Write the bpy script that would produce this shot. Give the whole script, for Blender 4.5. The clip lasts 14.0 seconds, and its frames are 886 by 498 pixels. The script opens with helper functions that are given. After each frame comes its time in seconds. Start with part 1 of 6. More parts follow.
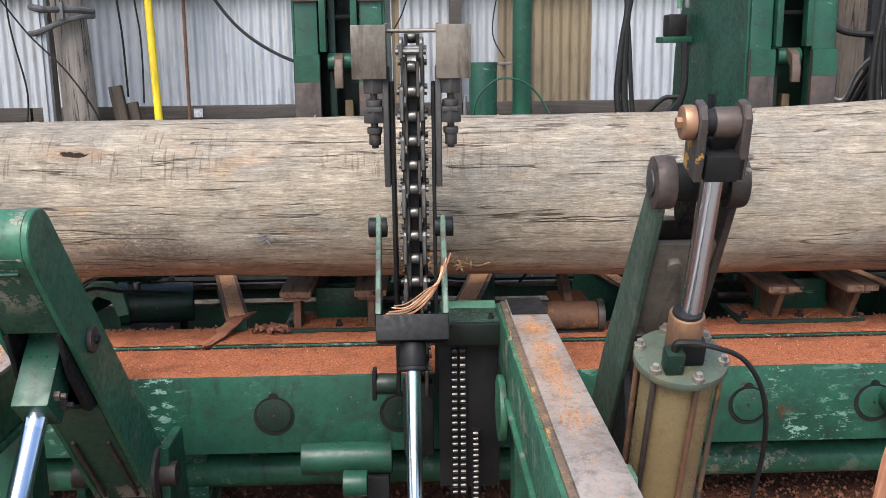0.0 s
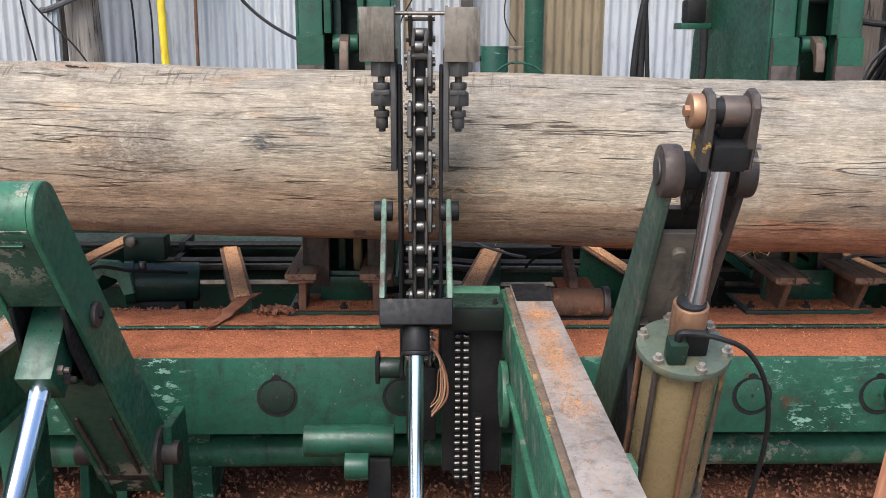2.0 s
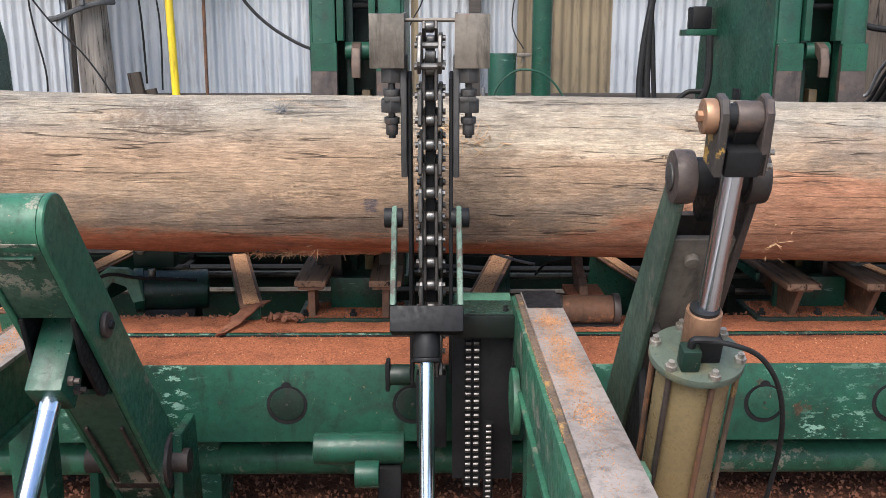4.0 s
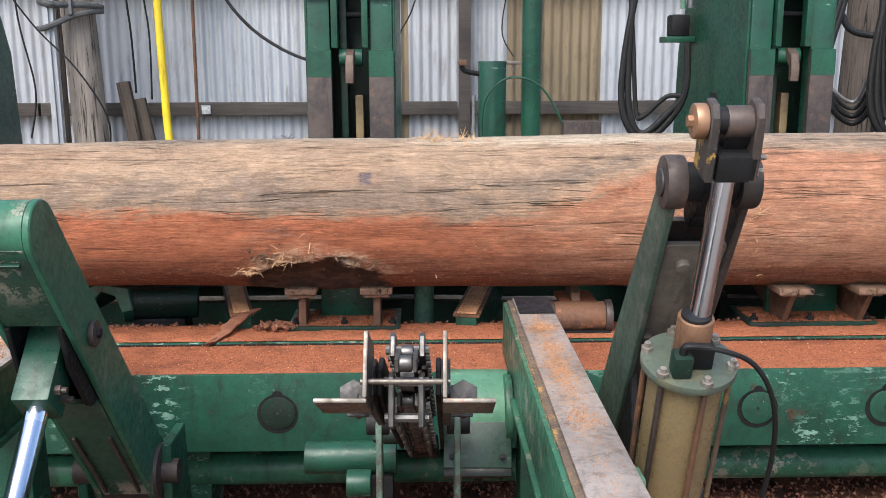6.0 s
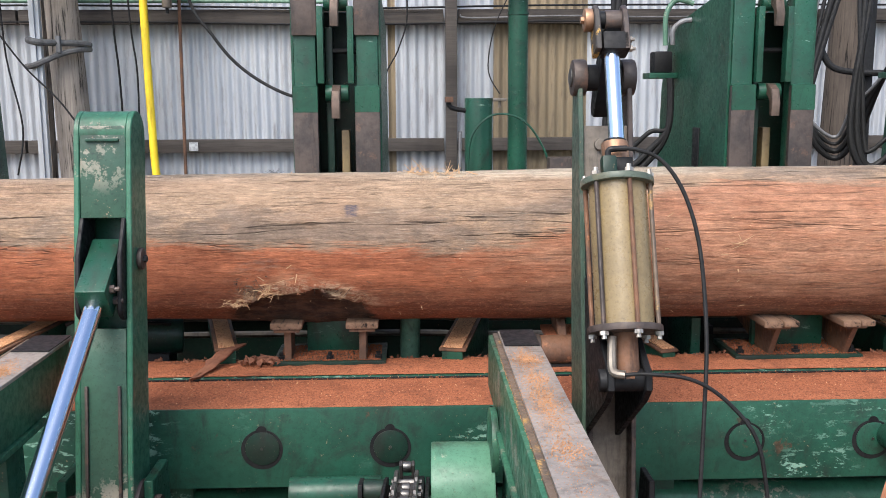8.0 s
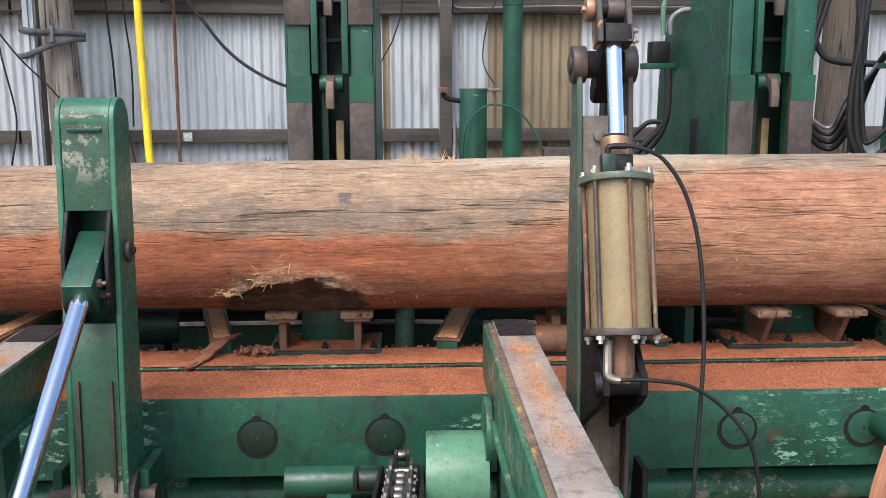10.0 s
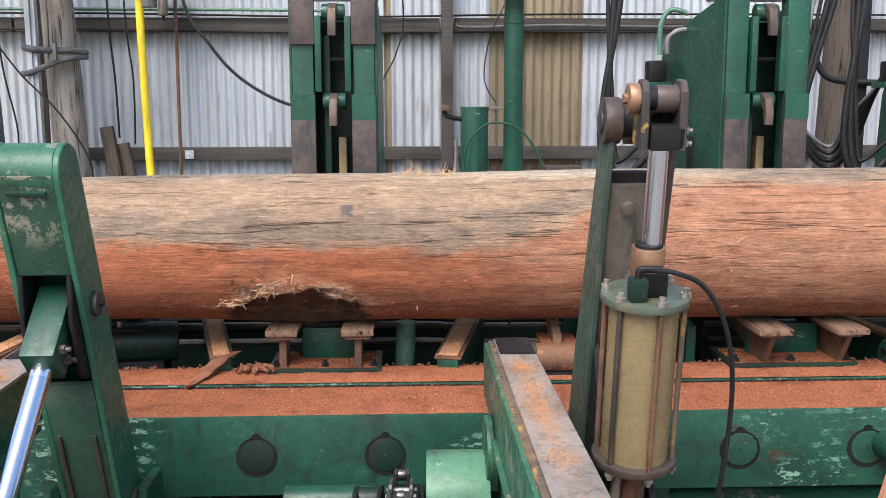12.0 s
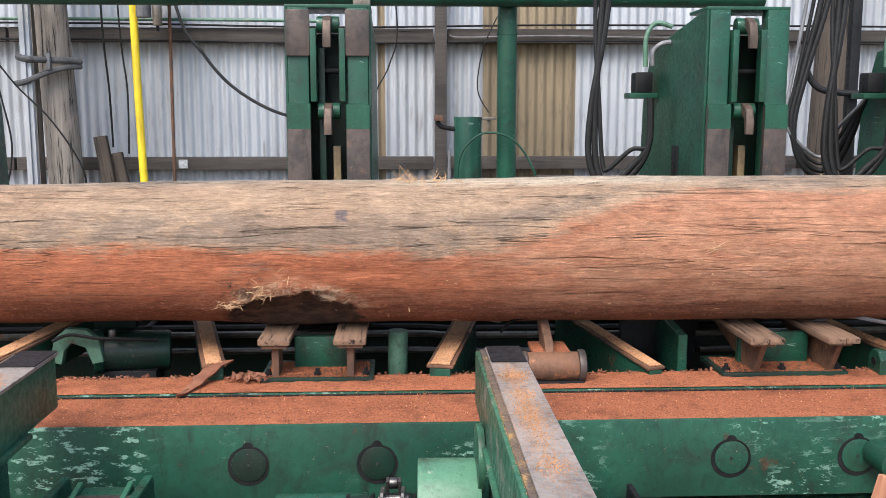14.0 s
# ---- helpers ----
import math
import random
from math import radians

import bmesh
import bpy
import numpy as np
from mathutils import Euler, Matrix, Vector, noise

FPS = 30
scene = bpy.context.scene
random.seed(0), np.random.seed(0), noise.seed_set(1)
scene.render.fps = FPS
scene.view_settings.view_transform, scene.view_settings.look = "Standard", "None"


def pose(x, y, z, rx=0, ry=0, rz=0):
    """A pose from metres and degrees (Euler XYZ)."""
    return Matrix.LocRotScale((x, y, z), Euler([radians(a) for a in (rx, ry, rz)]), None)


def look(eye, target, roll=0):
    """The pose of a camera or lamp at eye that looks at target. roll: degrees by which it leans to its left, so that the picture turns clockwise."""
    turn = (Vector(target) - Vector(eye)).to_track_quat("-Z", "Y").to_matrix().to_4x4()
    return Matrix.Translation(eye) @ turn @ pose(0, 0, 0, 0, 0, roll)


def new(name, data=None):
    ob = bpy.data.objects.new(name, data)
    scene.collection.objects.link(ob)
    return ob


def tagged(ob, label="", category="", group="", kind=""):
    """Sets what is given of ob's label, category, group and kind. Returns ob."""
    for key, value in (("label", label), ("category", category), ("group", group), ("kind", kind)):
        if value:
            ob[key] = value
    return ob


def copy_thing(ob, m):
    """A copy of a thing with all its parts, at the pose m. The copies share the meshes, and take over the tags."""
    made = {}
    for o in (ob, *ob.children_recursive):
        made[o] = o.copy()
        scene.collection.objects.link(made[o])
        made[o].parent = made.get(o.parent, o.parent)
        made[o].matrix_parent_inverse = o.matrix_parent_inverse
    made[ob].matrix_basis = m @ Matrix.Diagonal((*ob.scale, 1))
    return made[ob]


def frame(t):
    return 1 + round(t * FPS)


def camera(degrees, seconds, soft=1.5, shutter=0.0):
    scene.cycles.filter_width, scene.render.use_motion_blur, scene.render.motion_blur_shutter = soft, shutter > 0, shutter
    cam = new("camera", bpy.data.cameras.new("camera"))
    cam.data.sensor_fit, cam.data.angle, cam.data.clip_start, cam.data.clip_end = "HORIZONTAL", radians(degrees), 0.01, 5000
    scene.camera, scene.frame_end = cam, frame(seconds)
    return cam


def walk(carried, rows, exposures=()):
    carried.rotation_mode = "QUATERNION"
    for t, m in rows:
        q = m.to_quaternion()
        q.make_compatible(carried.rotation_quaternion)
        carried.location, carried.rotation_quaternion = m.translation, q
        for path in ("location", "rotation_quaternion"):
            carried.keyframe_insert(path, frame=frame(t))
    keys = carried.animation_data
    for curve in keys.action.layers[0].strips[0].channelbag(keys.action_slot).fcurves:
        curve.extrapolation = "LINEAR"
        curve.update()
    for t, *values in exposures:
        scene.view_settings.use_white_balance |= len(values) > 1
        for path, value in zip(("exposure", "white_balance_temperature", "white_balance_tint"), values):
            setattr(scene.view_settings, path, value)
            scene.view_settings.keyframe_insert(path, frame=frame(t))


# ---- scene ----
cam = camera(50.7, 14.0, soft=0.65)
PATH = [
    (0, (-0.014, -0.034, 1.74), (0.043, 1.924, 1.335), -0.7),
    (0.5, (-0.004, -0.026, 1.75), (0.066, 1.917, 1.284), -0.6),
    (1, (-0.006, -0.019, 1.746), (0.052, 1.937, 1.332), 0.3),
    (1.5, (0.012, -0.034, 1.743), (0.052, 1.921, 1.326), 0.3),
    (2, (-0.001, -0.023, 1.741), (0.036, 1.928, 1.302), 0.2),
    (2.5, (-0.004, -0.023, 1.739), (0.026, 1.929, 1.303), 0.4),
    (3, (-0.006, -0.016, 1.738), (0.014, 1.938, 1.309), 0.5),
    (5.5, (-0.02, -0.017, 1.733), (0.018, 1.939, 1.319), -0.6),
    (6, (-0.013, -0.001, 1.723), (0.029, 1.957, 1.32), -0.2),
    (6.5, (-0.005, 0.002, 1.721), (0.048, 1.958, 1.307), 0.3),
    (7, (-0.002, 0.012, 1.708), (0.038, 1.983, 1.372), -0.1),
    (7.5, (-0.001, 0.003, 1.707), (0.058, 1.976, 1.386), -0.3),
    (10, (-0.002, -0.016, 1.706), (0.076, 1.953, 1.363), -0.2),
    (10.5, (0.002, 0.002, 1.698), (0.09, 1.973, 1.37), -0.2),
    (11, (0.0, -0.007, 1.702), (0.077, 1.965, 1.376), -0.2),
    (11.5, (0.0, 0.002, 1.698), (0.077, 1.974, 1.375), -0.1),
    (12, (-0.001, -0.008, 1.704), (0.075, 1.967, 1.399), -0.1),
    (12.5, (0.003, -0.01, 1.699), (0.079, 1.964, 1.381), -0.2),
    (13, (0.0, -0.015, 1.697), (0.091, 1.958, 1.382), -0.0),
    (13.5, (0.01, -0.019, 1.701), (0.105, 1.956, 1.399), -0.2),
    (14, (0.007, -0.02, 1.7), (0.095, 1.958, 1.417), -0.0),
]
walk(cam, [(t, look(eye, target, roll)) for t, eye, target, roll in PATH])

# ---- light ----
world = bpy.data.worlds.new("overcast_sky")
scene.world = world
world.use_nodes = True
wn, wl = world.node_tree.nodes, world.node_tree.links
sky = wn.new("ShaderNodeTexSky")
sky.sky_type, sky.sun_disc = "NISHITA", False
sky.sun_elevation, sky.sun_rotation = radians(52), radians(205)
sky.air_density, sky.dust_density = 1.0, 2.0
wl.new(sky.outputs["Color"], wn["Background"].inputs["Color"])
wn["Background"].inputs["Strength"].default_value = 0.14
sun = new("sun", bpy.data.lights.new("sun", "SUN"))
sun.data.energy, sun.data.angle, sun.data.color = 2.4, radians(42), (1.0, 0.965, 0.91)
sun.matrix_world = look((-1.38, -2.97, 4.2), (0, 0, 0))
scene.view_settings.exposure = 1.22


# ---- materials ----
class Nodes:
    """A small wrapper to chain shader nodes."""

    def __init__(self, name):
        self.m = bpy.data.materials.new(name)
        self.m.use_nodes = True
        self.t = self.m.node_tree
        self.b = self.t.nodes["Principled BSDF"]
        self.co = self.t.nodes.new("ShaderNodeTexCoord").outputs["Object"]

    def link(self, a, b):
        self.t.links.new(a, b)

    def put(self, socket, value):
        if isinstance(value, bpy.types.NodeSocket):
            self.link(value, socket)
        else:
            socket.default_value = value

    def scaled(self, s, co=None):
        n = self.t.nodes.new("ShaderNodeMapping")
        n.inputs["Scale"].default_value = s if isinstance(s, tuple) else (s, s, s)
        self.link(co or self.co, n.inputs["Vector"])
        return n.outputs["Vector"]

    def noise(self, scale=5.0, detail=4.0, rough=0.6, co=None, stretch=None, distort=0.0):
        n = self.t.nodes.new("ShaderNodeTexNoise")
        n.inputs["Scale"].default_value, n.inputs["Detail"].default_value = scale, detail
        n.inputs["Roughness"].default_value, n.inputs["Distortion"].default_value = rough, distort
        v = co or self.co
        if stretch:
            v = self.scaled(stretch, v)
        self.link(v, n.inputs["Vector"])
        return n.outputs["Fac"]

    def voronoi(self, scale, co=None):
        n = self.t.nodes.new("ShaderNodeTexVoronoi")
        n.inputs["Scale"].default_value = scale
        self.link(co or self.co, n.inputs["Vector"])
        return n

    def ramp(self, fac, lo, hi, a=0.0, b=1.0):
        n = self.t.nodes.new("ShaderNodeMapRange")
        n.interpolation_type = "SMOOTHSTEP"
        self.put(n.inputs["Value"], fac)
        for k, v in (("From Min", lo), ("From Max", hi), ("To Min", a), ("To Max", b)):
            self.put(n.inputs[k], v)
        return n.outputs["Result"]

    def math(self, op, a, b=0.0):
        n = self.t.nodes.new("ShaderNodeMath")
        n.operation = op
        self.put(n.inputs[0], a)
        self.put(n.inputs[1], b)
        return n.outputs[0]

    def mix(self, fac, a, b, mode="MIX"):
        n = self.t.nodes.new("ShaderNodeMix")
        n.data_type, n.blend_type = "RGBA", mode
        self.put(n.inputs["Factor"], fac)
        for s, v in ((n.inputs[6], a), (n.inputs[7], b)):
            self.put(s, v if isinstance(v, bpy.types.NodeSocket) else (*v, 1.0))
        return n.outputs[2]

    def xyz(self, co=None):
        n = self.t.nodes.new("ShaderNodeSeparateXYZ")
        self.link(co or self.co, n.inputs[0])
        return n.outputs

    def random(self):
        return self.t.nodes.new("ShaderNodeObjectInfo").outputs["Random"]

    def bump(self, height, strength=0.4, distance=0.01, normal=None):
        n = self.t.nodes.new("ShaderNodeBump")
        n.inputs["Strength"].default_value, n.inputs["Distance"].default_value = strength, distance
        self.put(n.inputs["Height"], height)
        if normal:
            self.link(normal, n.inputs["Normal"])
        return n.outputs["Normal"]

    def done(self, color, rough=0.6, metal=0.0, normal=None, spec=0.5):
        self.put(self.b.inputs["Base Color"], color if isinstance(color, bpy.types.NodeSocket) else (*color, 1.0))
        self.put(self.b.inputs["Roughness"], rough)
        self.put(self.b.inputs["Metallic"], metal)
        self.b.inputs["Specular IOR Level"].default_value = spec
        if normal:
            self.link(normal, self.b.inputs["Normal"])
        return self.m


def paint(name, base, dark, chip, chip_at=0.66, grime=0.5, rough=0.42, streak=(1, 1, 1), rust=(0.09, 0.045, 0.028)):
    """Old machine enamel: tone drift, grime, chipped spots and rust."""
    n = Nodes(name)
    big = n.noise(3.0, 5, 0.65)
    fine = n.noise(38.0, 4, 0.7)
    c = n.mix(n.ramp(big, 0.35, 0.7), base, dark)
    c = n.mix(n.ramp(fine, 0.4, 0.75, 0.0, 0.35), c, tuple(v * 0.45 for v in dark))
    g = n.noise(7.0, 6, 0.7, distort=0.6)
    c = n.mix(n.ramp(g, grime, grime + 0.25, 0.0, 0.75), c, (0.018, 0.02, 0.017))
    ch = n.noise(9.0, 8, 0.75, stretch=streak)
    area = n.noise(1.7, 2, 0.5)
    mask = n.math("MULTIPLY", n.ramp(ch, chip_at, chip_at + 0.03), n.ramp(area, 0.45, 0.58))
    c = n.mix(mask, c, chip)
    rn = n.noise(6.0, 8, 0.75, distort=0.4)
    c = n.mix(n.ramp(rn, 0.62, 0.67, 0.0, 0.8), c, n.mix(n.ramp(fine, 0.35, 0.65), rust, tuple(v * 0.5 for v in rust)))
    oil = n.noise(2.6, 7, 0.72, stretch=(2.2, 2.2, 0.7), distort=0.8)
    c = n.mix(n.ramp(oil, 0.52, 0.7, 0.0, 0.7), c, (0.014, 0.013, 0.011))
    speck = n.noise(130.0, 3, 0.7)
    c = n.mix(n.ramp(speck, 0.56, 0.7, 0.0, 0.5), c, tuple(v * 0.35 for v in dark))
    fleck = n.math("MULTIPLY", n.ramp(n.noise(75.0, 4, 0.75), 0.64, 0.7), n.ramp(n.noise(3.3, 3), 0.42, 0.6, 0.1, 0.8))
    c = n.mix(fleck, c, (0.34, 0.22, 0.14))
    r = n.ramp(fine, 0.3, 0.8, rough - 0.1, rough + 0.2)
    return n.done(c, r, 0.0, n.bump(n.math("SUBTRACT", fine, n.math("MULTIPLY", mask, 0.8)), 0.25, 0.003), 0.32)


def steel(name, a, b, rough=0.45, metal=0.7, rust=0.7, tone=(0.12, 0.06, 0.035), bumps=0.35, spec=0.5):
    n = Nodes(name)
    f = n.noise(6.0, 6, 0.7)
    g = n.noise(60.0, 3, 0.6)
    c = n.mix(n.ramp(f, 0.35, 0.68), a, b)
    k = n.ramp(n.noise(11.0, 7, 0.72), rust, rust + 0.1)
    c = n.mix(k, c, tone)
    s = n.noise(5.0, 7, 0.72, stretch=(4.0, 4.0, 0.6), distort=0.3)
    c = n.mix(n.ramp(s, 0.5, 0.66, 0.0, 0.6), c, tuple(v * 0.4 for v in b))
    mt = n.math("MULTIPLY", n.math("SUBTRACT", 1.0, k), metal)
    return n.done(c, n.ramp(g, 0.25, 0.8, rough - 0.12, rough + 0.22), mt, n.bump(g, bumps, 0.002), spec)


def wood(name, a, b, dark, along=0, rough=0.8, cracks=0.64):
    n = Nodes(name)
    s = [22.0, 22.0, 22.0]
    s[along] = 1.0
    grain = n.noise(2.5, 8, 0.7, stretch=tuple(s), distort=0.3)
    big = n.noise(3.0, 4, 0.6)
    c = n.mix(n.ramp(grain, 0.3, 0.7), a, b)
    c = n.mix(n.ramp(big, 0.45, 0.75, 0.0, 0.6), c, dark)
    k = n.ramp(grain, cracks, cracks + 0.06)
    c = n.mix(k, c, tuple(v * 0.35 for v in dark))
    return n.done(c, rough, 0.0, n.bump(n.math("SUBTRACT", grain, k), 0.6, 0.006), 0.3)


def sawdust(name, a, b, dark):
    n = Nodes(name)
    f = n.noise(190.0, 4, 0.8)
    g = n.noise(6.0, 7, 0.72)
    v = n.voronoi(140.0)
    c = n.mix(n.ramp(f, 0.38, 0.62), a, b)
    c = n.mix(n.ramp(n.noise(60.0, 4, 0.75), 0.54, 0.68, 0.0, 0.7), c, dark)
    c = n.mix(n.ramp(g, 0.45, 0.72, 0.0, 0.75), c, dark)
    c = n.mix(n.ramp(v.outputs["Distance"], 0.55, 0.9, 0.0, 0.5), c, tuple(x * 0.5 for x in dark))
    return n.done(c, 0.95, 0.0, n.bump(n.math("ADD", f, g), 0.8, 0.008), 0.1)


GREEN = paint("machine_green", (0.014, 0.073, 0.045), (0.008, 0.042, 0.027), (0.17, 0.26, 0.21), 0.62, 0.52, 0.36, (1, 1, 6))
# darker copy of the machine green, shade under the log put in
GREEN_DARK_SHADED = paint("shaded_green", (0.006, 0.03, 0.019), (0.004, 0.015, 0.011), (0.1, 0.15, 0.12), 0.66, 0.45, 0.45)
GREEN_BEAM = paint("beam_green", (0.017, 0.082, 0.052), (0.01, 0.045, 0.03), (0.19, 0.33, 0.26), 0.545, 0.5, 0.42, (1.3, 1, 3.2))
GREEN_LIGHT = paint("arm_green", (0.034, 0.135, 0.078), (0.022, 0.085, 0.052), (0.22, 0.21, 0.16), 0.55, 0.6, 0.42)
GREEN_FACE = paint("scraped_face_green", (0.032, 0.082, 0.054), (0.02, 0.052, 0.036), (0.27, 0.25, 0.2), 0.48, 0.6, 0.42)
GREEN_PALE = paint("pale_green", (0.09, 0.18, 0.125), (0.055, 0.12, 0.082), (0.25, 0.25, 0.19), 0.6, 0.6, 0.5)
WORN = steel("worn_brown_steel", (0.078, 0.058, 0.05), (0.034, 0.028, 0.027), 0.55, 0.35, 0.55, (0.085, 0.046, 0.032))
NUTS = steel("dark_adjuster_steel", (0.06, 0.056, 0.054), (0.025, 0.024, 0.024), 0.5, 0.4, 0.62, (0.07, 0.042, 0.03))
SKID = steel("polished_skid_plate", (0.31, 0.265, 0.235), (0.19, 0.165, 0.148), 0.45, 0.15, 0.58, (0.17, 0.115, 0.085))
OCHRE = steel("ochre_scuffed_edge", (0.15, 0.1, 0.065), (0.08, 0.058, 0.044), 0.6, 0.1, 0.56, (0.42, 0.24, 0.07))
# blue of the reflected sky is tinted into the chrome
ROD = Nodes("sky_tinted_chrome_rod").done((0.6, 0.66, 0.76), 0.2, 1.0)
BLACK = steel("oily_black_steel", (0.014, 0.014, 0.015), (0.006, 0.006, 0.007), 0.55, 0.1, 0.72, (0.04, 0.026, 0.02), 0.35, 0.25)
LINK = steel("chain_steel", (0.18, 0.172, 0.165), (0.08, 0.076, 0.072), 0.45, 0.8, 0.6, (0.03, 0.022, 0.018))
INNER = steel("oily_inner_link", (0.11, 0.1, 0.095), (0.03, 0.028, 0.026), 0.45, 0.6, 0.6, (0.02, 0.016, 0.014))
PIN = steel("roller_steel", (0.13, 0.125, 0.12), (0.045, 0.042, 0.04), 0.36, 0.8, 0.66)
DRIVEPIN = steel("drive_roller_steel", (0.2, 0.19, 0.18), (0.05, 0.047, 0.044), 0.3, 0.85, 0.6, (0.02, 0.016, 0.014))
CHROME = Nodes("chrome_rod").done((0.82, 0.84, 0.87), 0.16, 1.0)
RUST = steel("rusty_steel", (0.16, 0.075, 0.04), (0.07, 0.04, 0.028), 0.75, 0.15, 0.55, (0.26, 0.11, 0.05), 0.6)
BRONZE = steel("bronze_gland", (0.35, 0.2, 0.12), (0.22, 0.12, 0.075), 0.45, 0.6, 0.7)
TUBE = paint("olive_tan_tube", (0.21, 0.155, 0.08), (0.145, 0.108, 0.06), (0.07, 0.05, 0.032), 0.6, 0.6, 0.33)
BOLT = steel("zinc_bolt", (0.45, 0.42, 0.38), (0.2, 0.17, 0.14), 0.45, 0.7, 0.6)
PLATE = steel("scuffed_plate", (0.22, 0.19, 0.16), (0.11, 0.095, 0.08), 0.42, 0.6, 0.58, (0.2, 0.085, 0.05))
RUBBER = steel("black_rubber", (0.013, 0.013, 0.014), (0.008, 0.008, 0.008), 0.62, 0.0, 0.8, (0.02, 0.018, 0.017), 0.2, 0.25)
GREYHOSE = steel("grey_conduit", (0.16, 0.16, 0.165), (0.1, 0.1, 0.105), 0.5, 0.1, 0.8)
STRAP = steel("grey_webbing", (0.1, 0.1, 0.1), (0.06, 0.06, 0.062), 0.8, 0.0, 0.8, (0.04, 0.04, 0.04))
YELLOW = steel("yellow_hose", (0.8, 0.58, 0.02), (0.7, 0.5, 0.03), 0.45, 0.0, 0.85, (0.5, 0.36, 0.05), 0.05)
OLDPOST = wood("old_grey_post", (0.29, 0.25, 0.215), (0.16, 0.138, 0.12), (0.09, 0.078, 0.068), 2, 0.85, 0.55)
DARKPOST = wood("dark_leaning_pole", (0.085, 0.067, 0.054), (0.042, 0.033, 0.027), (0.02, 0.016, 0.014), 2, 0.85, 0.56)
RAILWOOD = wood("dark_rail_timber", (0.075, 0.064, 0.057), (0.042, 0.036, 0.032), (0.022, 0.019, 0.018), 0)
CAPWOOD = wood("worn_bunk_timber", (0.2, 0.12, 0.078), (0.115, 0.068, 0.046), (0.035, 0.024, 0.018), 1, 0.85, 0.56)
SLABWOOD = wood("red_split_slab", (0.42, 0.2, 0.12), (0.28, 0.12, 0.07), (0.16, 0.07, 0.045), 2)
CHIPS = wood("bark_chip", (0.24, 0.1, 0.058), (0.15, 0.06, 0.036), (0.08, 0.034, 0.022), 0)
DUST = sawdust("orange_sawdust", (0.41, 0.148, 0.076), (0.27, 0.094, 0.049), (0.12, 0.044, 0.027))
DUST_PALE = sawdust("pale_sawdust", (0.66, 0.36, 0.195), (0.5, 0.255, 0.13), (0.3, 0.15, 0.085))


def yard():
    """Red bark litter below the machine, trodden dusty earth all round it."""
    n = Nodes("yard_floor")
    f, g = n.noise(90.0, 4, 0.7), n.noise(4.0, 6, 0.7)
    litter = n.mix(n.ramp(f, 0.35, 0.65), (0.2, 0.082, 0.047), (0.085, 0.035, 0.023))
    litter = n.mix(n.ramp(g, 0.45, 0.65), litter, (0.04, 0.021, 0.016))
    earth = n.mix(n.ramp(g, 0.35, 0.7), (0.29, 0.25, 0.21), (0.2, 0.17, 0.14))
    earth = n.mix(n.ramp(f, 0.5, 0.7, 0.0, 0.5), earth, (0.22, 0.16, 0.11))
    y = n.xyz()[1]
    away = n.math("ABSOLUTE", n.math("SUBTRACT", n.math("ADD", y, n.math("MULTIPLY", g, 0.6)), 3.9))
    return n.done(n.mix(n.ramp(away, 1.9, 2.9), litter, earth), 0.92, 0.0, n.bump(n.math("ADD", f, g), 0.8, 0.01), 0.2)


DIRT = yard()
SPLINTER = wood("fresh_splinters", (0.62, 0.42, 0.25), (0.5, 0.3, 0.16), (0.3, 0.17, 0.1), 0)


def zinc(name, a, b, stain):
    n = Nodes(name)
    big = n.noise(1.3, 4, 0.6, stretch=(1.5, 1, 0.5))
    fine = n.noise(22.0, 5, 0.7, stretch=(1, 1, 0.15))
    c = n.mix(n.ramp(big, 0.35, 0.7), a, b)
    c = n.mix(n.ramp(fine, 0.5, 0.72, 0.0, 0.75), c, stain)
    drip = n.noise(9.0, 5, 0.7, stretch=(1.6, 1, 0.12))
    c = n.mix(n.math("MULTIPLY", n.ramp(drip, 0.55, 0.68), n.ramp(n.noise(2.0, 3), 0.45, 0.6, 0.0, 0.7)), c, tuple(v * 0.7 for v in stain))
    c = n.mix(n.ramp(n.random(), 0.0, 1.0, 0.0, 0.25), c, stain)
    return n.done(c, n.ramp(fine, 0.3, 0.7, 0.42, 0.6), 0.25, n.bump(fine, 0.1, 0.002))


ZINC = zinc("corrugated_zinc", (0.425, 0.445, 0.478), (0.345, 0.365, 0.395), (0.25, 0.245, 0.245))
AMBER = zinc("stained_fibreglass", (0.24, 0.185, 0.115), (0.18, 0.138, 0.088), (0.085, 0.066, 0.048))


